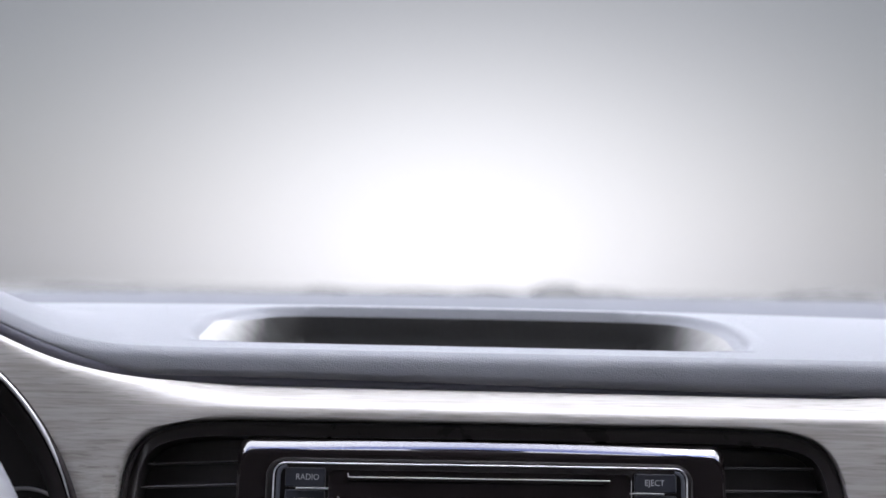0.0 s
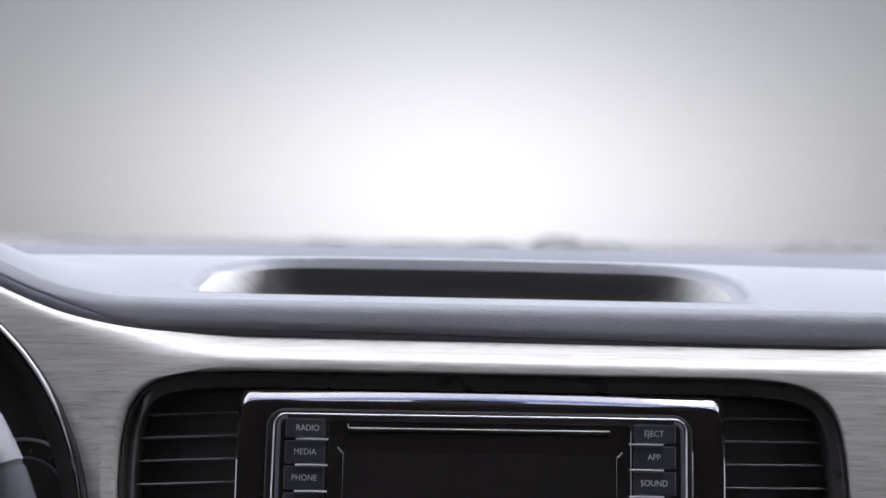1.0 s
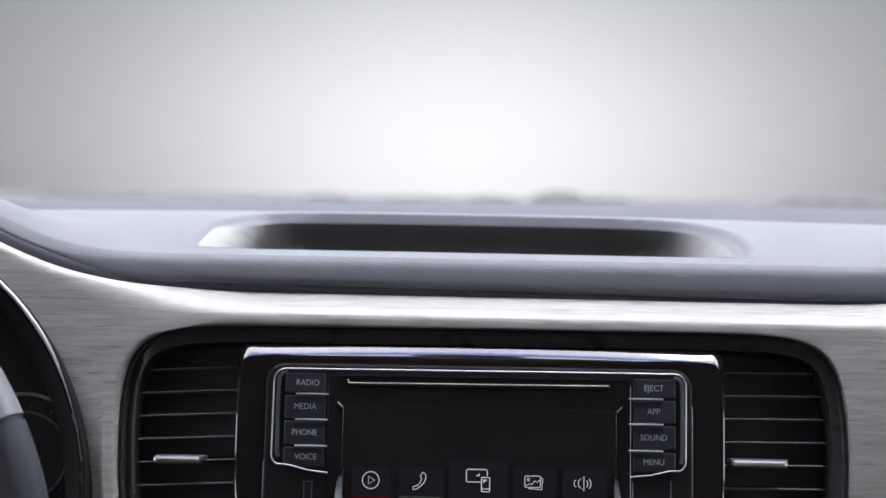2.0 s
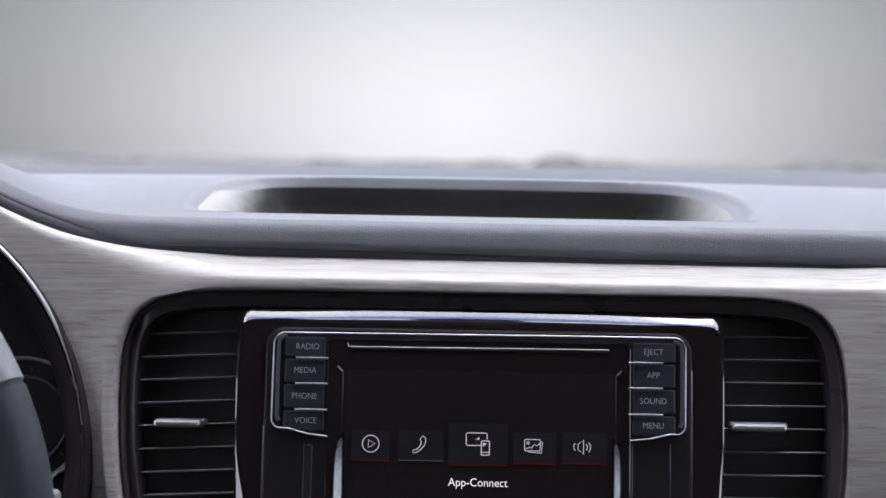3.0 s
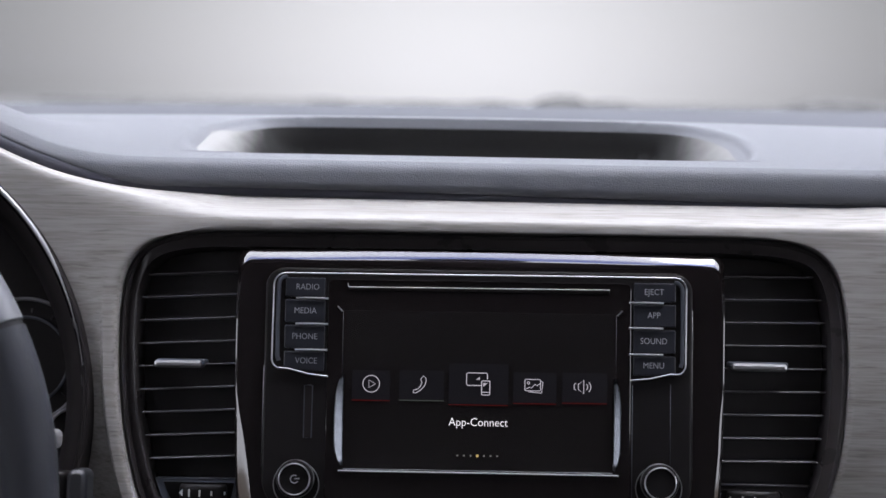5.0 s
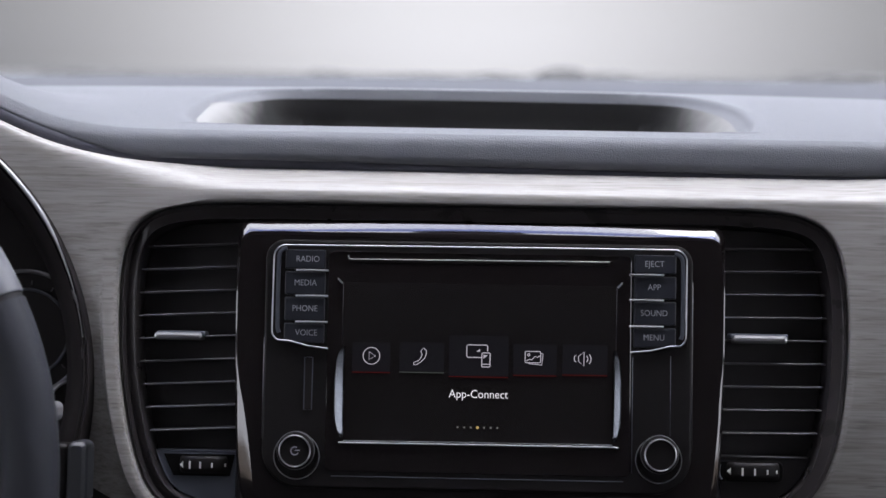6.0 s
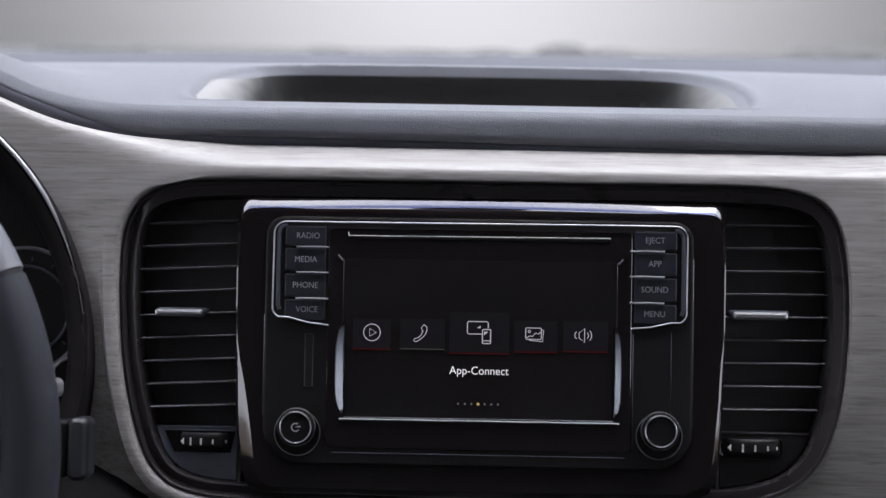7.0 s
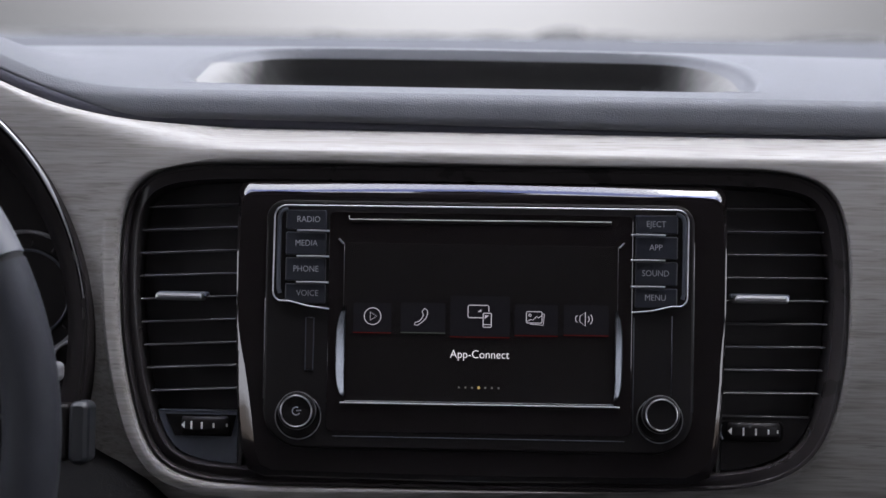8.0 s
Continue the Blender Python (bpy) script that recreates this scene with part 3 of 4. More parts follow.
# outline of the black centre panel, in the fascia plane
def centre_outline(n=96):
    """A wide rounded opening, flatter along the top, its sides drawn in towards the bottom."""
    def quarter(side, a, b, ex, ey, taper):
        out = []
        for k in range(n // 2 + 1):
            d = math.sin(math.pi / 2 * k / (n // 2))
            out.append((side * a * (1 - taper * d * d) * (1 - d ** ey) ** (1 / ex), 0.020 + b * d))
        return out

    upper_right, upper_left = quarter(1, 0.1907, 0.0626, 12.0, 6.8, 0.0505), quarter(-1, 0.1888, 0.0624, 11.4, 3.8, 0.0)
    lower_left, lower_right = quarter(-1, 0.1885, -0.1058, 9.6, 11.4, 0.118), quarter(1, 0.1907, -0.1054, 7.2, 7.0, 0.089)
    pts = upper_right + upper_left[-2::-1] + lower_left[1:] + lower_right[-2:0:-1]
    # even spacing along the outline
    p = [Vector(q) for q in pts] + [Vector(pts[0])]
    run = [0.0]
    for a, b in zip(p, p[1:]):
        run.append(run[-1] + (b - a).length)
    out, j = [], 0
    for k in range(n * 2):
        want = run[-1] * k / (n * 2)
        while run[j + 1] < want:
            j += 1
        f = (want - run[j]) / (run[j + 1] - run[j])
        q = p[j].lerp(p[j + 1], f)
        out.append((q.x, q.y))
    return out


CENTRE = centre_outline()
DIAL = (-0.3543, -0.0106, 0.1530)   # centre and radius of the round instrument hood, in the fascia plane


TUCK = 0.75   # how strongly the veneer curves in towards its foot


def tuck(x, y):
    """How far the veneer falls back below its crest; the fall starts higher beside the dials."""
    crest = 0.06 + 0.055 * (1 - sstep(-0.222, -0.180, x)) * sstep(-0.40, -0.30, x)
    return TUCK * max(0.0, crest - y) ** 2


def veneer_panel():
    def crease(x):
        return 0.0873 + rise(x) / math.cos(radians(LEAN)) - 0.004 * x

    def soften(x):
        return max(0.12, 1 - sstep(-0.215, -0.105, x), 0.4 * sstep(0.18, 0.215, x))

    def low(x):
        """How far below the crease the broad roll may start without meeting the dials' opening."""
        dx = x - DIAL[0]
        if x > -0.2 or x < DIAL[0] - DIAL[2]:
            return 0.016
        gap = crease(x) - DIAL[1] - math.sqrt(max(0.0, DIAL[2] ** 2 - dx * dx)) - 0.002
        return 0.016 * sstep(0.0, 0.032, max(0.0, gap))

    bm = bmesh.new()
    xs = steps(-0.70, -0.30, 0.01) + steps(-0.30, 0.0, 0.004) + steps(0.0, 0.70, 0.01) + [0.70]
    lip_out, foot = [], []
    for (x, y), (a, b) in zip(CENTRE, inset(CENTRE, -1.0)):
        up = b - y
        wide = 0.0068 - 0.0054 * sstep(-0.15, 0.08, x)
        top = 0.0036 - 0.0018 * sstep(-0.16, 0.04, x)
        w = wide - (wide - top) * sstep(0.2, 0.95, up)
        lip_out.append((x + (a - x) * w, y + (b - y) * w))
        w += 0.0030 - 0.0027 * sstep(0.2, 0.8, up)
        foot.append((x + (a - x) * w, y + (b - y) * w))
    dial = [(DIAL[0] + DIAL[2] * math.cos(2 * math.pi * k / 192), DIAL[1] + DIAL[2] * math.sin(2 * math.pi * k / 192)) for k in range(192)]
    outer = [(x, crease(x) - low(x) * soften(x)) for x in xs] + [(0.70, -0.28), (-0.70, -0.28)]
    # the sheet between the openings, in cells small enough to bend
    loops = [outer, foot, dial]
    rim = [Vector(p) for loop in loops for p in loop]
    links, at = [], 0
    for loop in loops:
        links += [(at + i, at + (i + 1) % len(loop)) for i in range(len(loop))]
        at += len(loop)

    def inside(p, loop):
        odd = False
        for (x0, y0), (x1, y1) in zip(loop, loop[1:] + loop[:1]):
            if (y0 > p[1]) != (y1 > p[1]) and p[0] < x0 + (x1 - x0) * (p[1] - y0) / (y1 - y0):
                odd = not odd
        return odd

    def in_sheet(p):
        return inside(p, outer) and not inside(p, foot) and (Vector(p) - Vector(DIAL[:2])).length > DIAL[2] * 0.9999

    crowd = {(math.floor(p.x / 0.005), math.floor(p.y / 0.005)) for p in rim}
    grid = []
    for x in steps(-0.695, -0.29, 0.03) + steps(-0.29, 0.25, 0.005) + steps(0.25, 0.70, 0.03):
        for y in steps(-0.275, -0.125, 0.03) + steps(-0.125, 0.16, 0.005):
            i, j = math.floor(x / 0.005), math.floor(y / 0.005)
            if in_sheet((x, y)) and not any((i + a, j + b) in crowd for a in (-1, 0, 1) for b in (-1, 0, 1)):
                grid.append(Vector((x, y)))
    points, _, cells, _, _, _ = delaunay_2d_cdt(rim + grid, links, [], 0, 1e-7)
    vs = [bm.verts.new((p.x, p.y, 0)) for p in points]
    for c in cells:
        mid = sum((points[i] for i in c), Vector((0, 0))) / len(c)
        if in_sheet((mid.x, mid.y)):
            bm.faces.new([vs[i] for i in c])

    def strip(rings, closed):
        rows = [[bm.verts.new(p) for p in r] for r in rings]
        m = len(rows[0])
        for a, b in zip(rows, rows[1:]):
            for i in range(m if closed else m - 1):
                bm.faces.new((a[i], a[(i + 1) % m], b[(i + 1) % m], b[i]))

    # raised lip round the centre opening, standing off where the veneer falls back
    def level(p, k):
        return (p[0], p[1], -tuck(*p) * k)

    def stand(x):
        """Share by which the lip stands off; least on the passenger side."""
        return 0.86 * (1 - 0.85 * sstep(0.02, 0.12, x))

    rings = [[level(p, 1.0) for p in foot]]
    for g in (0.3, 0.6, 0.85, 1.0):
        rings.append([level((f[0] + (o[0] - f[0]) * g, f[1] + (o[1] - f[1]) * g), 1 - stand(o[0]) * sstep(0, 1, g)) for f, o in zip(foot, lip_out)])
    for k in range(1, 9):
        f = k / 8
        turn = 0.55 * (1 - math.sqrt(1 - f ** 4))
        rings.append([(o[0] + (c[0] - o[0]) * f, o[1] + (c[1] - o[1]) * f, level(o, (1 - stand(o[0])) * (1 - f * sstep(0.12, 0.02, o[0])))[2] - turn * math.hypot(o[0] - c[0], o[1] - c[1])) for o, c in zip(lip_out, CENTRE)])
    rings.append(at_depth(CENTRE, -0.03))
    strip([at_depth(dial, 0), at_depth(dial, -0.03)], True)
    # sloping shoulder up to the pad
    tilt_c, tilt_s = math.cos(radians(LEAN)), math.sin(radians(LEAN))
    back_up = [(0.0, 0.0), (0.0002, 0.0007), (0.0006, 0.0012), (0.0014, 0.0017), (0.0050, 0.0032), (0.0090, 0.0049), (0.0130, 0.0065), (0.0170, 0.0080), (0.0210, 0.0096), (0.0250, 0.0111), (0.0290, 0.0124)]
    crisp = [(a * tilt_s + b * tilt_c, -a * tilt_c + b * tilt_s) for a, b in back_up]

    def broad(x, u):
        """The shoulder as a broad roll, towards the dials."""
        k = 1 - sstep(-0.215, -0.105, x)
        b0, b1, b2, b3 = Vector((-low(x), 0)), Vector((0.009 + 0.0070 * k, 0)), Vector((0.0162 + 0.0012 * k, -0.005 + 0.005 * k)), Vector(crisp[-1])
        q = b0 * (1 - u) ** 3 + b1 * 3 * u * (1 - u) ** 2 + b2 * 3 * u * u * (1 - u) + b3 * u ** 3
        return Vector((q.x, q.y + b3.y * (u ** (3 + 2.2 * k) - u ** 3)))

    rows = []
    for k, c in enumerate(crisp):
        row = []
        for x in xs:
            p = Vector(c).lerp(broad(x, k / (len(crisp) - 1)), soften(x))
            row.append((x, crease(x) + p.x, p.y))
        rows.append(row)
    strip(rows, False)
    for v in bm.verts:
        v.co.z -= tuck(v.co.x, v.co.y)
    strip(rings, True)
    bmesh.ops.remove_doubles(bm, verts=bm.verts, dist=1e-6)
    bmesh.ops.triangulate(bm, faces=[f for f in bm.faces if len(f.verts) > 4])
    bmesh.ops.recalc_face_normals(bm, faces=bm.faces)
    for v in bm.verts:
        v.co = FASCIA @ v.co
    dash_part("veneer_panel", bm, M_WOOD, "pale grey wood veneer with straight grain", 36)


pad()
tray_sheet("tray_liner", M_LINER, "black rubber liner, painted paler towards its ends as shade fades", 0.0062, 0.0005)
lower_lip()
shelf()
veneer_panel()

# ---- black centre panel with the two air vents ----
PANEL = empty("centre_panel", FASCIA, "glossy black rounded panel set into the veneer", "panel")


def centre_panel():
    inner = inset(CENTRE, 0.0088)
    out = inset(CENTRE, -1.0)

    def moulded(d, z):
        """A ring of the rim; its groove is shallow along the top and on the passenger side."""
        return [(x, y, z + (-0.0036 - z) * 0.9 * max(sstep(0.3, 0.9, oy - cy), sstep(0.08, 0.16, cx))) for (x, y), (cx, cy), (_, oy) in zip(inset(CENTRE, d), CENTRE, out)]

    rings = [at_depth(inset(CENTRE, 0.0009), -0.030), moulded(0.0009, -0.0044), moulded(0.0021, -0.0038), moulded(0.0026, -0.0044), moulded(0.0031, -0.0082), moulded(0.0036, -0.0084),
             moulded(0.0050, -0.0070), moulded(0.0078, -0.0060), moulded(0.0084, -0.0064), at_depth(inner, -0.0100), at_depth(inner, -0.045)]
    part("rim", loft(rings, True), M_RIMBLACK, PANEL, "black moulded rim", 30)
    part("back_plate", slab(inset(CENTRE, 0.009), -0.030, -0.0235), M_VENTBLACK, PANEL)
    # infill above and below the unit, between the vents
    part("upper_infill", box(-0.1262, 0.1262, 0.055, 0.0725, -0.044, -0.0125, 0.0005), M_VENTBLACK, PANEL)


centre_panel()
INNER = inset(CENTRE, 0.0093)


def half_width(t, side):
    """How far out the panel's inner outline reaches at height t, on one side."""
    best = 0.0
    for (x0, y0), (x1, y1) in zip(INNER, INNER[1:] + INNER[:1]):
        if x0 * side > 0 and (y0 - t) * (y1 - t) <= 0 and y0 != y1:
            best = max(best, side * (x0 + (x1 - x0) * (t - y0) / (y1 - y0)))
    return best


def air_vent(side, first, pitch, tilt, tab, wheel, marks, shade, label):
    vent = empty("air_vent", FASCIA, label, "air vent", "vents beside the head unit")
    inner = 0.1262
    skew = math.tan(radians(tilt))
    for i in range(9):
        t = first - pitch * i
        w = half_width(t + skew * 0.045, side) - 0.0005
        prof = [(-0.0106, 0.0003), (-0.0101, 0.0005), (-0.0100, 0.0009), (-0.0104, 0.0013), (-0.015, 0.0014), (-0.022, 0.0013), (-0.022, 0.0005), (-0.015, 0.0003)]
        rings = []
        for k in range(9):
            x = inner + (w - inner) * k / 8
            rings.append([(side * x, t - 0.0008 + dt + skew * (x - inner), dz) for dz, dt in prof])
        part("slat", loft(rings, True, True), M_SLAT, vent)
    # side cheek against the unit, closing the slats
    part("cheek", box(min(side * 0.1240, side * 0.1262), max(side * 0.1240, side * 0.1262), -0.079, 0.070, -0.044, -0.013, 0.0004), M_VENTBLACK, vent)
    # chrome grip on the middle slat: a bar with a raised upper lip and a foot
    x, y, w, h = tab
    grip = part("grip", slab(rrect(x - w / 2, x + w / 2, y - h / 2, y + h / 2, h * 0.42, 4), -0.014, -0.0035, 0.0014), M_SATIN, vent, "satin chrome grip on the slats")
    lip_w = w * (0.56 if side < 0 else 0.53)
    part("grip_lip", slab(rrect(x - w * (0.47 if side < 0 else 0.54), x + lip_w, y - h * 0.05, y + h * 0.68, h * 0.32, 4), -0.016, -0.0062, 0.0010), M_VENTGREY, grip, "dark satin backing of the grip")
    # lower housing with a thumb wheel
    top = -0.0480 if side < 0 else -0.0456
    lo = [p for p in INNER if p[0] * side > 0.128 and p[1] < top + 0.0005]
    lo.sort(key=lambda p: p[1])
    x_out = half_width(top, side) * side
    outline = [(side * 0.1265, top), (side * 0.1265, lo[0][1] + 0.0004)] + [(px * 0.997, py + 0.0004) for px, py in lo] + [(x_out * 0.997, top)]
    if side > 0:
        outline.reverse()
    outline = outline[::-1] if Vector((outline[1][0] - outline[0][0], outline[1][1] - outline[0][1])).cross(Vector((outline[2][0] - outline[1][0], outline[2][1] - outline[1][1]))) < 0 else outline
    bm = loft([at_depth(outline, -0.044), at_depth(outline, -0.0125)], True, True)
    lower = part("lower_housing", bm, shade, vent, "satin housing below the slats", 30)
    part("housing_edge", tube([(side * 0.1268, top, -0.0124), (x_out * 0.990, top, -0.0124)], 0.00042, n=8), M_SLAT if side > 0 else shade, lower, "fine edge along the housing's top")
    wx, wy, ww = wheel
    if side < 0:
        slot = [(wx - ww - 0.0085, wy + 0.0056), (wx - ww - 0.0034, wy - 0.0062), (wx + ww + 0.0010, wy - 0.0062), (wx + ww + 0.0036, wy + 0.0056)]
    else:
        slot = rrect(wx - ww - 0.0042, wx + ww + 0.0016, wy - 0.0056, wy + 0.0050, 0.0030, 4)
    well = part("slot", loft([at_depth(slot, -0.0123), at_depth(inset(slot, 0.0004), -0.0117)], True, True), M_COVER, lower, "black slot")
    part("slot_rim", tube(at_depth(slot, -0.0120), 0.00030, True, 6), shade, well)
    if side > 0:
        # grey rod imitates the curved highlight at this end of the slot
        part("slot_glint", tube([(wx - ww - 0.0030, wy + 0.0034, -0.0116), (wx - ww - 0.0036, wy + 0.0010, -0.0114), (wx - ww - 0.0034, wy - 0.0026, -0.0114), (wx - ww - 0.0020, wy - 0.0044, -0.0116)], 0.0007, n=8), M_VENTGREY, well)
    # the drum bulges out of its slot
    rings = []
    for j in range(13):
        f = j / 12
        y = wy - 0.0046 + 0.0092 * f
        rings.append([(wx + ww * math.sin(a), y, -0.0125 + 0.0055 * math.cos(a) - 0.0016 * (abs(f - 0.5) * 2) ** 4) for a in [radians(-88 + 176 * k / 24) for k in range(25)]])
    drum = part("thumb_wheel", loft(rings, False), M_CHAR, vent, "black thumb wheel with pale marks")
    for k, mx in enumerate(marks):
        big = (0.0019, 0.0020, 0.0017, 0.0012, 0.0008)[k]
        wide = (0.0009, 0.00044, 0.00044, 0.00042, 0.0004)[k]
        mz = -0.0125 + 0.0055 * math.sqrt(max(0.02, 1 - ((mx - wx) / ww) ** 2)) + 0.0002
        if k == 0:
            tri = [(mx - wide, wy), (mx + wide, wy - big), (mx + wide, wy + big)]
            part("mark", loft([at_depth(tri, mz - 0.0006), at_depth(tri, mz + 0.0006)], True, True), M_MARK, drum, "pale printed arrow")
            continue
        part("mark", box(mx - wide, mx + wide, wy - big, wy + big, mz - 0.0006, mz + 0.0002), M_MARK, drum, "pale printed mark")
    return vent


air_vent(-1, 0.0611, 0.0121, -2.8, (-0.1572, 0.0119, 0.0250, 0.0040), (-0.1432, -0.0552, 0.0128), (-0.1546, -0.1499, -0.1443, -0.1382, -0.1317), M_VENTGREY, "black slatted air vent with a chrome grip beside the wheel")
air_vent(1, 0.0624, 0.0120, 0.5, (0.1452, 0.0154, 0.0284, 0.0042), (0.1432, -0.0531, 0.0140), (0.1306, 0.1372, 0.1435, 0.1501, 0.1552), M_CHAR, "black slatted air vent with a chrome grip on the passenger side")

# ---- infotainment unit ----
UNIT = empty("infotainment_unit", FASCIA, "piano-black infotainment unit with a lit touch display", "car radio")


def mirrored(half, per=3):
    """A closed outline from its right half, top to bottom, with points added between."""
    right = []
    for a, b in zip(half, half[1:]):
        right += [(a[0] + (b[0] - a[0]) * k / per, a[1] + (b[1] - a[1]) * k / per) for k in range(per)]
    right.append(half[-1])
    left = [(-x, y) for x, y in right[1:-1]]
    return right[::-1] + left


def surround():
    def corner(cx, cy, r):
        return [(p[0], p[1]) for p in arc(cx, cy, r, 80, 8, 6)]

    front = [(0, 0.0660), (0.06, 0.0663), (0.105, 0.0670)] + corner(0.1178, 0.0598, 0.0068) + [(0.1251, 0.035), (0.1250, -0.002), (0.1232, -0.013), (0.1208, -0.0235), (0.1185, -0.036), (0.1163, -0.050), (0.1145, -0.066), (0.1120, -0.0735), (0.106, -0.0765), (0, -0.0775)]
    back = [(0, 0.0738), (0.06, 0.0738), (0.107, 0.0737)] + corner(0.1195, 0.0662, 0.0073) + [(0.1264, 0.035), (0.1262, -0.002), (0.1260, -0.013), (0.1257, -0.0235), (0.1254, -0.036), (0.1246, -0.050), (0.1226, -0.066), (0.1190, -0.0765), (0.111, -0.0800), (0, -0.0812)]
    f, b = mirrored(front), mirrored(back)
    # the side facet is narrow on the passenger side
    f = [(x + (bx - x) * 0.55 * sstep(0.06, 0.11, x) * sstep(0.0, -0.03, y) * sstep(-0.080, -0.068, by), y) for (x, y), (bx, by) in zip(f, b)]

    def ring(k, d, extra=0.0, least=0.0):
        # a flat facet: steep along the top, gently turned outwards down the sides
        out = []
        for (x0, y0), (x1, y1) in zip(b, f):
            g = max(k, min(0.45, least / math.hypot(x0 - x1, y0 - y1)))
            x, y = x0 + (x1 - x0) * g, y0 + (y1 - y0) * g
            top = sstep(0.045, 0.066, y0)
            low = sstep(-0.070, -0.079, y0)
            side = 0.11 * abs(x0 - x1) * (1 - low) + 0.0021 * low
            out.append((x, y, -extra - d * (1 - max(0.0, g - k)) * (side * (1 - top) + 0.0046 * top)))
        return out

    rings = [at_depth(b, -0.030), ring(0.0, 1.0, 0.00028), ring(0.04, 0.96, 0.0, 0.0010), ring(0.12, 0.874, 0.0, 0.0013), ring(0.46, 0.50), ring(0.60, 0.347), ring(0.72, 0.222), ring(0.81, 0.132), ring(0.88, 0.064), ring(0.93, 0.018), at_depth(inset(f, 0.0002), -0.00003), at_depth(inset(f, 0.0012), 0.0)]
    part("surround", loft(rings, True, True), M_PIANO, UNIT, "piano-black bevelled surround", 16)


surround()
part("face_plate", slab(rrect_two(-0.1112, 0.1096, -0.0650, 0.0630, 0.010, 0.020, 8), -0.004, 0.0018, 0.0012), M_CHAR, UNIT, "charcoal satin face plate")
part("centre_glass", slab(rrect(-0.0785, 0.0780, -0.0560, 0.0572, 0.003, 4), 0.0010, 0.0023, 0.0003), M_PIANO, UNIT, "gloss black glass round the display")


def chrome_outline():
    z = 0.0034
    path = [(-0.0778, 0.0068, z), (-0.088, 0.0080, z), (-0.0985, 0.0106, z)] + arc(-0.1015, 0.0158, 0.0055, 245, 180, 6, z) + arc(-0.1005, 0.0538, 0.0062, 180, 90, 8, z)
    path += [(-0.06, 0.0601, z), (0.0, 0.0603, z), (0.06, 0.0605, z)] + arc(0.1000, 0.0543, 0.0062, 90, 0, 8, z) + arc(0.1005, 0.0160, 0.0055, 0, -65, 6, z) + [(0.0980, 0.0110, z), (0.088, 0.0086, z), (0.0778, 0.0076, z)]
    part("chrome_outline", tube(path, 0.00042, n=10), M_CHROME, UNIT, "thin chrome outline round the keys")
    for s in (-1, 1):
        # inner satin edge beside the key column
        p = [(s * 0.1000, 0.0584, z - 0.0004), (s * 0.1022, 0.0578, z - 0.0003), (s * 0.1036, 0.0564, z - 0.0003), (s * 0.1042, 0.0540, z - 0.0003), (s * 0.1044, 0.035, z - 0.0003), (s * 0.1042, 0.0170, z - 0.0003), (s * 0.1034, 0.0146, z - 0.0004)]
        part("inner_edge", tube(p, 0.0011, n=8, flat=0.7), M_INNER, UNIT, "slate satin inner edge")


chrome_outline()


def key_column(x0, x1, bounds, words, line0, line1):
    for k, word in enumerate(words):
        hi, lo = bounds[k], bounds[k + 1]
        key = part("key", slab(rrect(x0, x1, lo + 0.0007, hi - 0.0007, 0.0009, 3), 0.0005, 0.0034, 0.0006), M_KEY, UNIT, "flat slate key with grey lettering")
        cx = (x0 + x1) / 2 + (0.0012 if x0 < 0 else -0.0004) - (0.0010 if word in ("MEDIA", "PHONE") else 0)
        lettering("lettering", word, 0.0031, cx, (hi + lo) / 2 + 0.0001, 0.00345, M_PRINT, key, 0.90, -0.00003)
        if k < len(words) - 1:
            part("key_line", tube([(line0, lo, 0.0040), ((line0 + line1) / 2, lo + 0.0001, 0.0041), (line1, lo, 0.0040)], 0.00050, n=8), M_CHROME, UNIT, "chrome line between keys")


key_column(-0.1008, -0.0800, (0.0584, 0.0470, 0.0338, 0.0204, 0.0088), ("RADIO", "MEDIA", "PHONE", "VOICE"), -0.0950, -0.0783)
key_column(0.0792, 0.1008, (0.0584, 0.0474, 0.0344, 0.0209, 0.0094), ("EJECT", "APP", "SOUND", "MENU"), 0.0768, 0.0944)


def disc_slot():
    part("disc_slot", box(-0.0680, 0.0668, 0.0517, 0.0533, 0.0015, 0.0026, 0.0003), M_GAUGE, UNIT, "narrow black disc slot")
    # matt white imitates the highlight along the slot's metal edge
    part("slot_edge", tube([(-0.0684, 0.0552, 0.0030), (-0.0681, 0.0534, 0.0030), (-0.0660, 0.0532, 0.0030), (0.0, 0.0535, 0.0030), (0.0668, 0.0538, 0.0030)], 0.00028, n=6), M_MARK, UNIT, "fine edge of the disc slot, white in place of its glint")


disc_slot()
DISPLAY = part("display", slab(rrect(-0.0702, 0.0702, -0.0406, 0.0412, 0.0012, 3), 0.0015, 0.00235, 0.0001), M_GLASS_BLACK, UNIT, "dark lit touch display with a menu row")


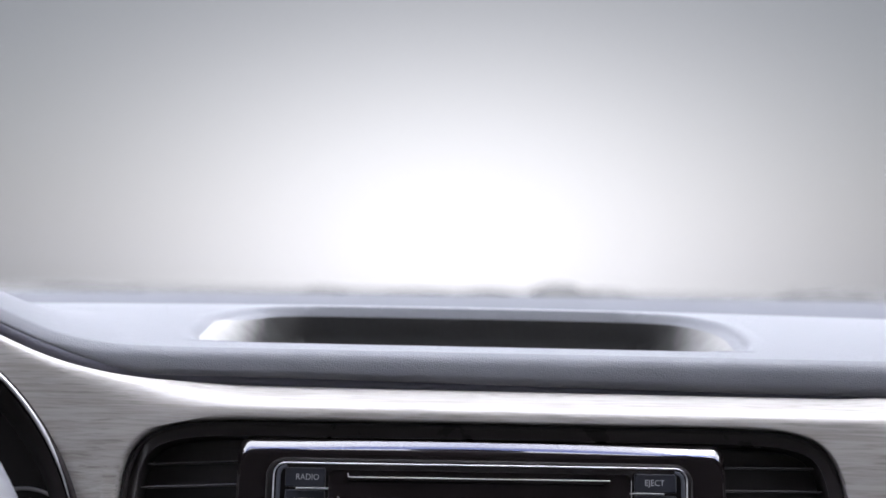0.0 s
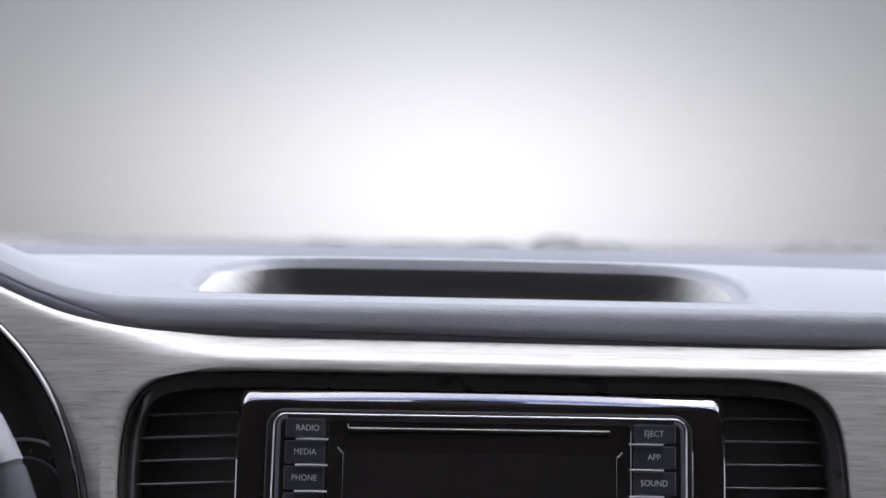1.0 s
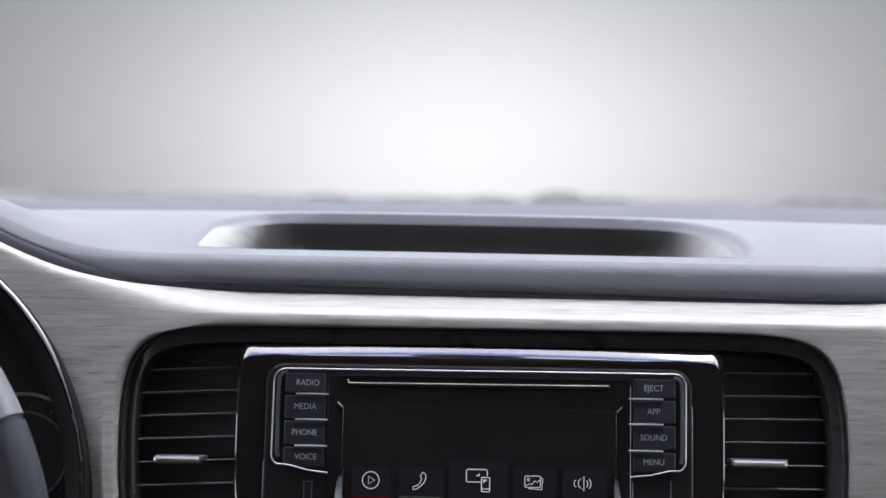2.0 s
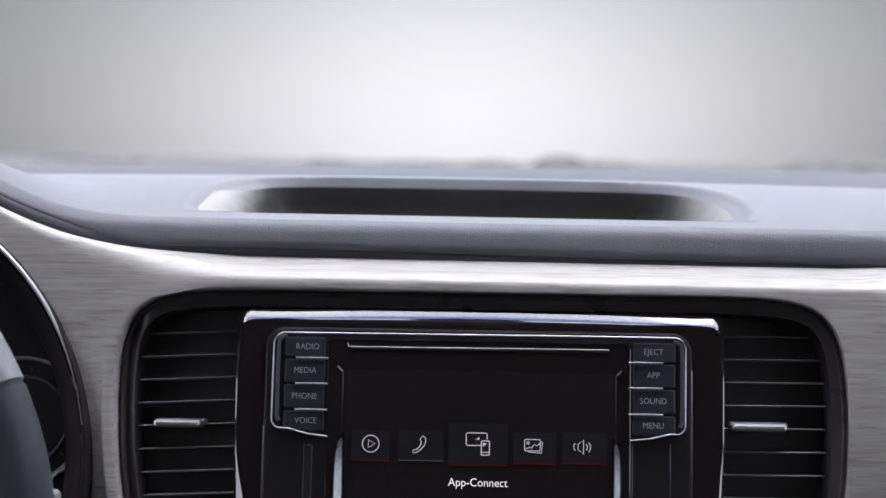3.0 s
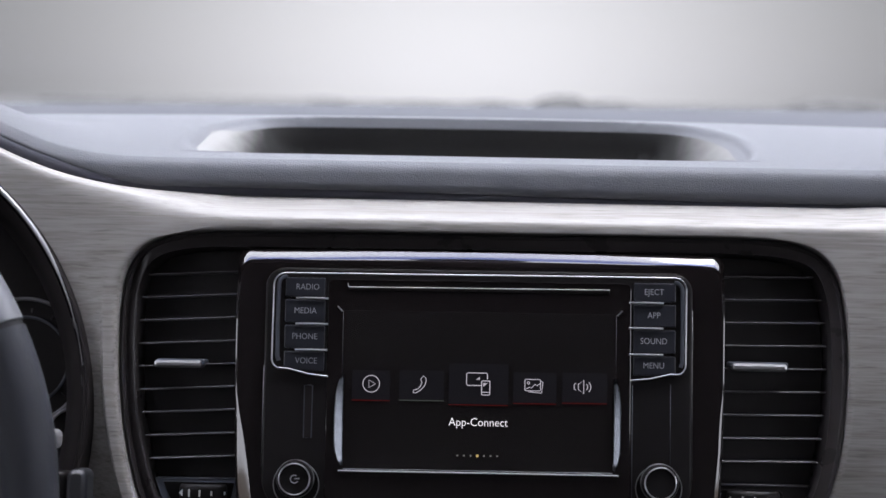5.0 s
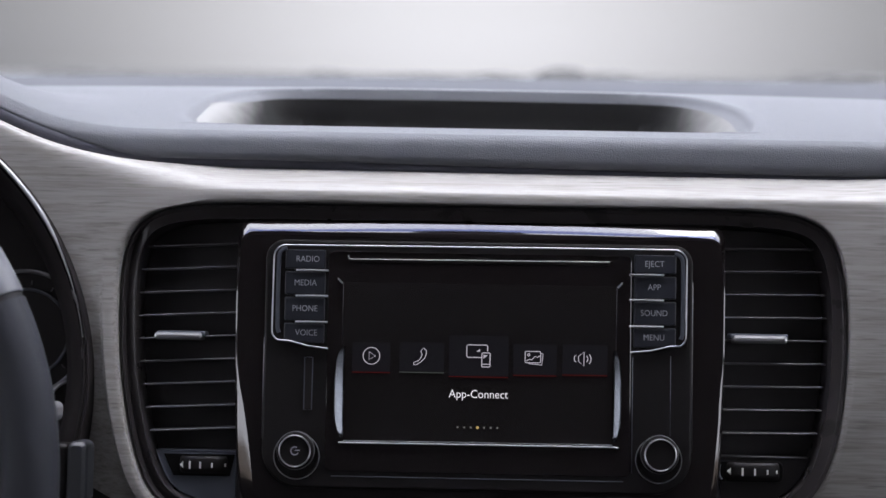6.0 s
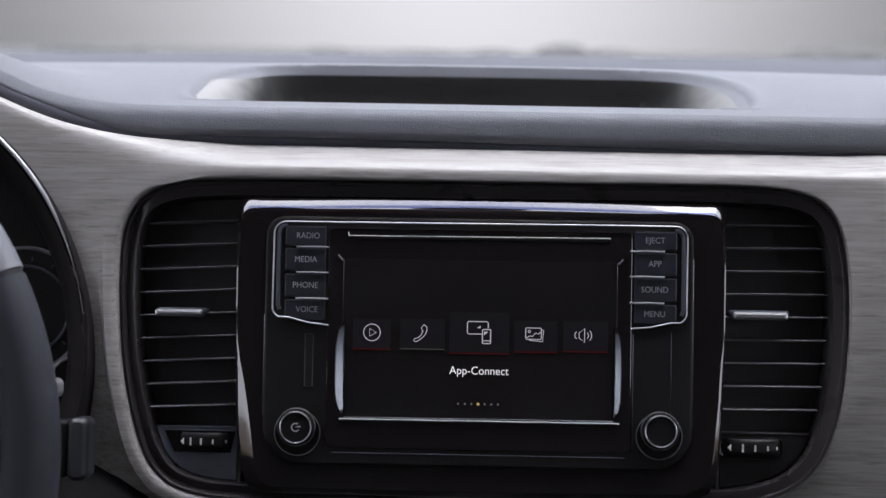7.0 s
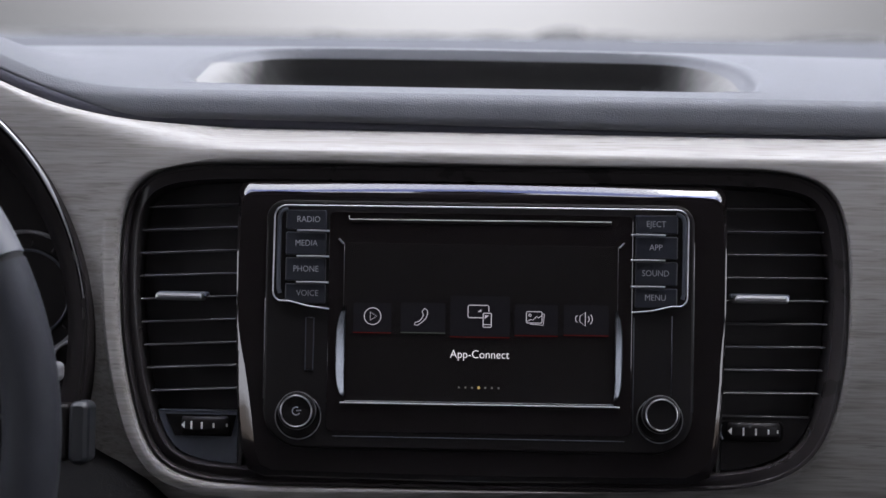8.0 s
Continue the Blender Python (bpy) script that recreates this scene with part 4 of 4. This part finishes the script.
def display_trim():
    for s in (-1, 1):
        part("corner_tick", tube([(s * 0.0734, 0.0432, 0.0027), (s * 0.0722, 0.0418, 0.0028), (s * 0.0710, 0.0406, 0.0027)], 0.00042, n=6), M_SATIN, UNIT, "short metal tick at the display corner")
        part("display_edge", tube([(s * 0.0705, 0.0410, 0.0026), (s * 0.0705, 0.0085, 0.0025)], 0.00012, n=6), M_SLAT, UNIT)
        # metal strips added to carry the gloss sides' reflections, turned outwards
        n = 14
        rows = []
        for k in range(n + 1):
            f = k / n
            t = 0.0082 - 0.0468 * f
            bulge = (1 - (2 * f - 1) ** 4) * (0.0040 if s < 0 else 0.0030) + 0.0014
            rows.append([(s * (0.0690 + bulge * g), t, 0.0046 - 0.16 * g * bulge) for g in (0, 0.2, 0.4, 0.6, 0.8, 1.0)])
        bm = loft(rows, False)
        bmesh.ops.solidify(bm, geom=bm.faces[:], thickness=0.0004)
        part("side_strip", bm, M_STRIP, UNIT, "polished strip added to carry a reflection beside the display", 60)
    part("lower_edge", tube([(-0.0715, -0.0412, 0.0030), (-0.0690, -0.0412, 0.0031), (0.0, -0.0411, 0.0031), (0.0690, -0.0410, 0.0031), (0.0722, -0.0412, 0.0030)], 0.00050, n=8), M_SATIN, UNIT, "chrome edge under the display")
    part("lower_bead", tube([(-0.0690, -0.0402, 0.0030), (0.0, -0.0400, 0.0030), (0.0690, -0.0399, 0.0030)], 0.00022, n=6), M_SATIN, UNIT)


display_trim()
ZI = 0.00300


def menu():
    tiles = [(-0.0652, -0.0456, 0.0104, -0.0050, M_RED), (-0.0408, -0.0178, 0.0108, -0.0046, M_GREY_GLOW), (-0.0153, 0.0153, 0.0148, -0.0064, M_RED), (0.0178, 0.0400, 0.0108, -0.0052, M_RED), (0.0430, 0.0660, 0.0110, -0.0046, M_RED)]
    made = []
    for x0, x1, y1, y0, line in tiles:
        t = part("menu_tile", slab(rrect(x0, x1, y0 + 0.0004, y1, 0.0006, 2), 0.0024, 0.00282, 0.00002), M_TILE, DISPLAY, "faintly lit menu tile")
        part("underline", box(x0, x1, y0 - 0.00025, y0 + 0.00025, 0.0026, 0.0029), line, t, "glowing line")
        made.append(t)

    def stroke(path, t, closed=False, r=0.00020):
        part("icon_line", tube([(x, y, ZI) for x, y in path], r, closed, 6, 0.4), M_ICON, t)

    def circle(cx, cy, r, a0=0, a1=360, n=28):
        return [(p[0], p[1]) for p in arc(cx, cy, r, a0, a1, n)]

    a, b, c, d, e = made
    # play in a ring
    stroke(circle(-0.0553, 0.0035, 0.0043)[:-1], a, True)
    stroke([(-0.0565, 0.0055), (-0.0565, 0.0015), (-0.0531, 0.0035)], a, True)
    # telephone handset
    stroke([(-0.0285, 0.0080), (-0.0271, 0.0068), (-0.0270, 0.0050), (-0.0279, 0.0027), (-0.0299, 0.0007), (-0.0322, -0.0008), (-0.0336, -0.0006), (-0.0334, 0.0006), (-0.0314, 0.0012), (-0.0300, 0.0026), (-0.0291, 0.0047), (-0.0299, 0.0062)], b, True)
    # large and small display
    stroke([(0.0016, 0.0036), (-0.0056, 0.0036), (-0.0062, 0.0042), (-0.0062, 0.0094), (-0.0056, 0.0100), (0.0039, 0.0100), (0.0045, 0.0094), (0.0045, 0.0068)], c, False, 0.00023)
    stroke(rrect(0.0016, 0.0058, -0.0012, 0.0060, 0.0005, 3), c, True, 0.00023)
    stroke([(0.0017, 0.0002), (0.0057, 0.0002)], c)
    part("icon_wedge", loft([at_depth([(-0.0014, 0.0066), (0.0006, 0.0066), (0.0006, 0.0080)], 0.0028), at_depth([(-0.0014, 0.0066), (0.0006, 0.0066), (0.0006, 0.0080)], 0.0030)], True, True), M_ICON, c)
    part("icon_wedge", loft([at_depth([(0.0024, 0.0030), (0.0046, 0.0048), (0.0024, 0.0050)], 0.0028), at_depth([(0.0024, 0.0030), (0.0046, 0.0048), (0.0024, 0.0050)], 0.0030)], True, True), M_ICON, c)
    # pictures
    stroke(rrect(0.0238, 0.0318, 0.0014, 0.0072, 0.0006, 3), d, True)
    stroke([(0.0320, 0.0062), (0.0330, 0.0060), (0.0324, 0.0003), (0.0256, 0.0009)], d)
    stroke([(0.0242, 0.0022), (0.0262, 0.0032), (0.0272, 0.0028), (0.0290, 0.0048), (0.0300, 0.0040), (0.0316, 0.0052)], d)
    stroke(circle(0.0256, 0.0054, 0.0006, n=10)[:-1], d, True)
    # loudspeaker
    stroke([(0.0500, 0.0056), (0.0492, 0.0052), (0.0490, 0.0040), (0.0492, 0.0026), (0.0500, 0.0022)], e)
    stroke([(0.0512, 0.0052), (0.0540, 0.0074), (0.0540, 0.0002), (0.0512, 0.0026)], e, True)
    stroke(circle(0.0540, 0.0038, 0.0020, -50, 50, 8), e)
    stroke(circle(0.0542, 0.0038, 0.0034, -45, 45, 10), e)
    lettering("menu_text", "App-Connect", 0.0042, 0.0001, -0.0154, 0.00285, M_TEXT, DISPLAY, 0.925, -0.00004, "bright white menu word")
    for k in range(7):
        r = 0.00075 if k == 3 else 0.00052
        part("page_dot", disc(-0.0103 + 0.0034 * k, -0.0323, [(r, 0.0026), (r, 0.0029)], 12), M_AMBER if k == 3 else M_DOT, DISPLAY, "amber page dot" if k == 3 else "dim page dot")


menu()


def rotary_knob(x, y, mark):
    collar = part("knob_collar", disc(x, y - 0.0032, [(0.0120, 0.0), (0.0120, 0.0022), (0.0115, 0.0026), (0.0108, 0.0022), (0.0100, 0.0012)]), M_CHAR, UNIT, "round recessed collar of a knob")
    part("collar_ring", tube([(p[0], p[1], 0.0026) for p in arc(x, y - 0.0032, 0.0117, 0, 360, 48)[:-1]], 0.00030, True, 6), M_SATIN, collar)
    knob = part("knob", disc(x, y, [(0.0096, 0.001), (0.0094, 0.0090), (0.0088, 0.0104), (0.0081, 0.0106), (0.0076, 0.0100)]), M_CHAR, UNIT, "black rotary knob with a chrome ring")
    part("chrome_ring", tube([(p[0], p[1], 0.0108) for p in arc(x, y, 0.0079, 0, 360, 48)[:-1]], 0.00042, True, 8), M_CHROME, knob, "thin chrome ring")
    part("side_ring", tube([(p[0], p[1], 0.0070) for p in arc(x, y, 0.0096, 0, 360, 48)[:-1]], 0.00022, True, 6), M_SATIN, knob)
    if mark:
        part("power_mark", tube([(p[0], p[1], 0.0101) for p in arc(x, y, 0.0020, 60, 330, 16)], 0.0003, n=6), M_PRINT, knob, "grey power mark")
        part("power_mark", tube([(x, y + 0.0002, 0.0101), (x + 0.0026, y + 0.0004, 0.0101)], 0.0003, n=6), M_PRINT, knob, "grey power mark")


rotary_knob(-0.0929, -0.0454, True)
rotary_knob(0.0927, -0.0439, False)


def card_slot():
    s = part("card_slot", box(-0.0896, -0.0858, -0.0245, 0.0022, 0.0012, 0.0020, 0.0003), M_GAUGE, UNIT, "upright black card slot")
    part("slot_edge", tube([(-0.0862, 0.0022, 0.0021), (-0.0898, 0.0022, 0.0021), (-0.0898, -0.0248, 0.0021), (-0.0858, -0.0248, 0.0021), (-0.0856, 0.0022, 0.0021)], 0.0003, n=6), M_INNER, s)
    for x0 in (-0.0775, 0.0790):
        part("plate_groove", tube([(x0, 0.0050, 0.0020), (x0, -0.0540, 0.0020)], 0.00022, n=6), M_VENTGREY, UNIT)
    part("plate_groove", tube([(0.0985, 0.0060, 0.0018), (0.0985, -0.0350, 0.0018)], 0.00018, n=6), M_VENTGREY, UNIT)
    # pale rods imitate the highlight down the plate's sides
    part("edge_highlight", tube([(-0.1112, 0.012, 0.0012), (-0.1112, -0.0400, 0.0012)], 0.00030, n=6), M_SLAT, UNIT, "fine pale rod standing for light on the face plate's edge")
    part("edge_highlight", tube([(0.1096, 0.044, 0.0012), (0.1096, -0.0430, 0.0012)], 0.00030, n=6), M_SLAT, UNIT, "fine pale rod standing for light on the face plate's edge")
    part("bottom_seam", tube([(-0.075, -0.0585, 0.0018), (0.0, -0.0585, 0.0018), (0.075, -0.0585, 0.0018)], 0.00025, n=6), M_VENTGREY, UNIT)


card_slot()

# ---- instrument cluster behind the wheel ----
CLUSTER = empty("instrument_cluster", FASCIA, "round black instrument cluster with a bright upper rim", "instrument cluster")


def cluster():
    cx, cy, r = DIAL
    n = 120

    def ring(rad, z):
        return [(cx + rad * math.cos(2 * math.pi * k / n), cy + rad * math.sin(2 * math.pi * k / n), z) for k in range(n)]

    part("hood_rim", loft([ring(r - 0.0002, -0.03), ring(r - 0.0002, 0.0008), ring(r - 0.0008, 0.0020), ring(r - 0.0016, 0.0022), ring(r - 0.0022, 0.0016)], True), M_GAUGE, CLUSTER, "black outer edge of the hood")
    # a metal bead over the dials; it sinks inwards, and thins as its highlight fades
    rings = []
    for k in range(81):
        a = radians(168 - 160 * k / 80)
        thin = sstep(36, 14, math.degrees(a)) if a < 1.4 else 0.0
        rad = 0.00135 - 0.00112 * thin
        at = r - 0.0018 - 0.0012 * thin
        rings.append([(cx + (at + rad * math.cos(b)) * math.cos(a), cy + (at + rad * math.cos(b)) * math.sin(a), 0.0016 + rad * math.sin(b)) for b in [2 * math.pi * q / 10 for q in range(10)]])
    part("lit_bead", loft(rings, True, True), M_BEAD, CLUSTER, "metal bead over the dials, thinned where its highlight fades")
    # the same bead further down, coloured black where it catches no light
    part("lower_bead", tube([(p[0], p[1], 0.0013) for p in arc(cx, cy, r - 0.0030, 168, 368, n)], 0.0009, False, 10), M_GAUGE, CLUSTER, "lower part of the bead, coloured black as unlit")
    part("hood_tube", loft([ring(r - 0.0042, 0.0012), ring(r - 0.009, -0.002), ring(r - 0.018, -0.02), ring(r - 0.022, -0.045)], True), M_GAUGE, CLUSTER, "black inner wall of the hood", 30)
    face = part("dial_face", loft([ring(r - 0.0215, -0.046), ring(r - 0.0215, -0.044)], True, True), M_GAUGE, CLUSTER, "black dial face")
    sx, sy, sr = SMALL_DIAL
    part("small_dial_ring", tube([(p[0], p[1], -0.0405) for p in arc(sx, sy, sr, 0, 360, 64)[:-1]], 0.0011, True, 8), M_GAUGE_RING, face, "grey ring of the small dial")
    part("small_dial_step", tube([(p[0], p[1], -0.0425) for p in arc(sx, sy, sr - 0.010, 0, 360, 64)[:-1]], 0.0008, True, 8), M_VENTGREY, face)
    part("ring_foot", tube([(-0.2332, -0.0209, -0.0405), (-0.2312, -0.0183, -0.0400), (-0.2284, -0.0160, -0.0398), (-0.2248, -0.0141, -0.0400)], 0.0009, False, 8), M_SATIN, face, "bright foot of the small dial's ring")
    for k in range(9):
        a = radians(-40 + 25 * k)
        c, s = math.cos(a), math.sin(a)
        part("dial_tick", tube([(sx + (sr - 0.005) * c, sy + (sr - 0.005) * s, -0.0435), (sx + (sr - 0.0075) * c, sy + (sr - 0.0075) * s, -0.0435)], 0.0004, n=6), M_SLAT, face, "small grey tick")


SMALL_DIAL = (-0.2495, 0.0118, 0.0340)
cluster()

# ---- steering wheel, its column and the stalk ----
WHEEL_M = Matrix.Translation((-0.3747, -0.12, 0.9182)) @ pose(0, 0, 0, 90 - LEAN, 0, 0)
WHEEL = empty("steering_wheel", WHEEL_M, "slate leather steering wheel with a smooth upper cover", "steering wheel")


def wheel():
    def rim(a0, a1, r, n):
        rings = []
        for k in range(n + 1):
            a = radians(a0 + (a1 - a0) * k / n)
            c, s = math.cos(a), math.sin(a)
            rings.append([((0.1778 + r * math.cos(b)) * c, (0.1778 + r * math.cos(b)) * s, 1.15 * r * math.sin(b)) for b in [2 * math.pi * j / 20 for j in range(20)]])
        return loft(rings, True, True)

    part("rim", rim(-204, 25.3, 0.0126, 90), M_LEATHER, WHEEL, "slate grained leather rim")
    part("upper_rim", rim(26.2, 155, 0.0129, 60), M_RIMTOP, WHEEL, "smooth upper rim cover, colour paled as if lit from above")
    part("seam", rim(25.2, 26.3, 0.0120, 2), M_SEAM, WHEEL, "dark seam in the rim")
    part("seam", rim(155, 156.1, 0.0120, 2), M_SEAM, WHEEL, "dark seam in the rim")
    part("hub", disc(0, 0, [(0.050, -0.06), (0.062, -0.045), (0.066, -0.03), (0.058, -0.022), (0.03, -0.018)], 40), M_VENTBLACK, WHEEL, "round black hub")
    for a in (0, 180, 270):
        c, s = math.cos(radians(a)), math.sin(radians(a))
        rings = [[((d * c - o * s), (d * s + o * c), z) for o, z in ((-0.016, -0.012 - 0.02 * (1 - f)), (0.016, -0.012 - 0.02 * (1 - f)), (0.014, 0.0 - 0.02 * (1 - f)), (-0.014, 0.0 - 0.02 * (1 - f)))] for d, f in ((0.05, 0), (0.10, 0.5), (0.162, 1))]
        if a != 0:
            part("spoke", loft(rings, True, True), M_VENTBLACK, WHEEL, "", 30)
    part("column", disc(0, 0, [(0.045, -0.17), (0.048, -0.10), (0.046, -0.055)], 32), M_VENTBLACK, WHEEL, "black column behind the hub")


wheel()


def column_switch():
    m = Matrix.Translation((-0.1930, -0.06, 0.9055)) @ pose(0, 0, 0, 90 - LEAN, 0, 0)
    ob = empty("column_stalk", m, "slate plastic stalk end behind the steering wheel", "stalk")
    rings = []
    for z, d in ((-0.012, 0.0010), (-0.010, 0.0002), (0.002, 0.0), (0.0045, 0.0006), (0.0056, 0.0022)):
        rings.append(at_depth(inset(rrect(-0.0040, 0.0058, -0.0152, 0.0152, 0.0038, 5), d), z))
    part("tip", loft(rings, True, True), M_STALK, ob, "rounded slate tip", 50)
    part("neck", box(-0.0140, -0.0042, -0.0140, 0.0138, -0.010, 0.0035, 0.0025, 3), M_CHAR, ob)
    part("arm", box(-0.15, -0.012, -0.007, 0.007, -0.012, 0.000, 0.003, 3), M_CHAR, ob)
    part("upper_lug", slab(rrect(-0.018, -0.0105, 0.0240, 0.0335, 0.003, 4), -0.010, 0.0, 0.0015), M_GAUGE_RING, ob, "small pale lug")


column_switch()


def column_cover():
    rings = []
    for y, g in ((0.015, 1.0), (-0.01, 1.0), (-0.05, 0.92), (-0.09, 0.75), (-0.098, 0.65)):
        rings.append([(-0.374 + 0.225 * g * c, y, 0.800 + 0.092 * g * s) for c, s in [(math.copysign(abs(math.cos(a)) ** 0.55, math.cos(a)), math.copysign(abs(math.sin(a)) ** 0.7, math.sin(a))) for a in [2 * math.pi * k / 40 for k in range(40)]]])
    ob = part("column_cover", loft(rings, True, True), M_COVER, None, "", 50)
    tagged(ob, "black plastic cover under the steering column", "column cover")


column_cover()
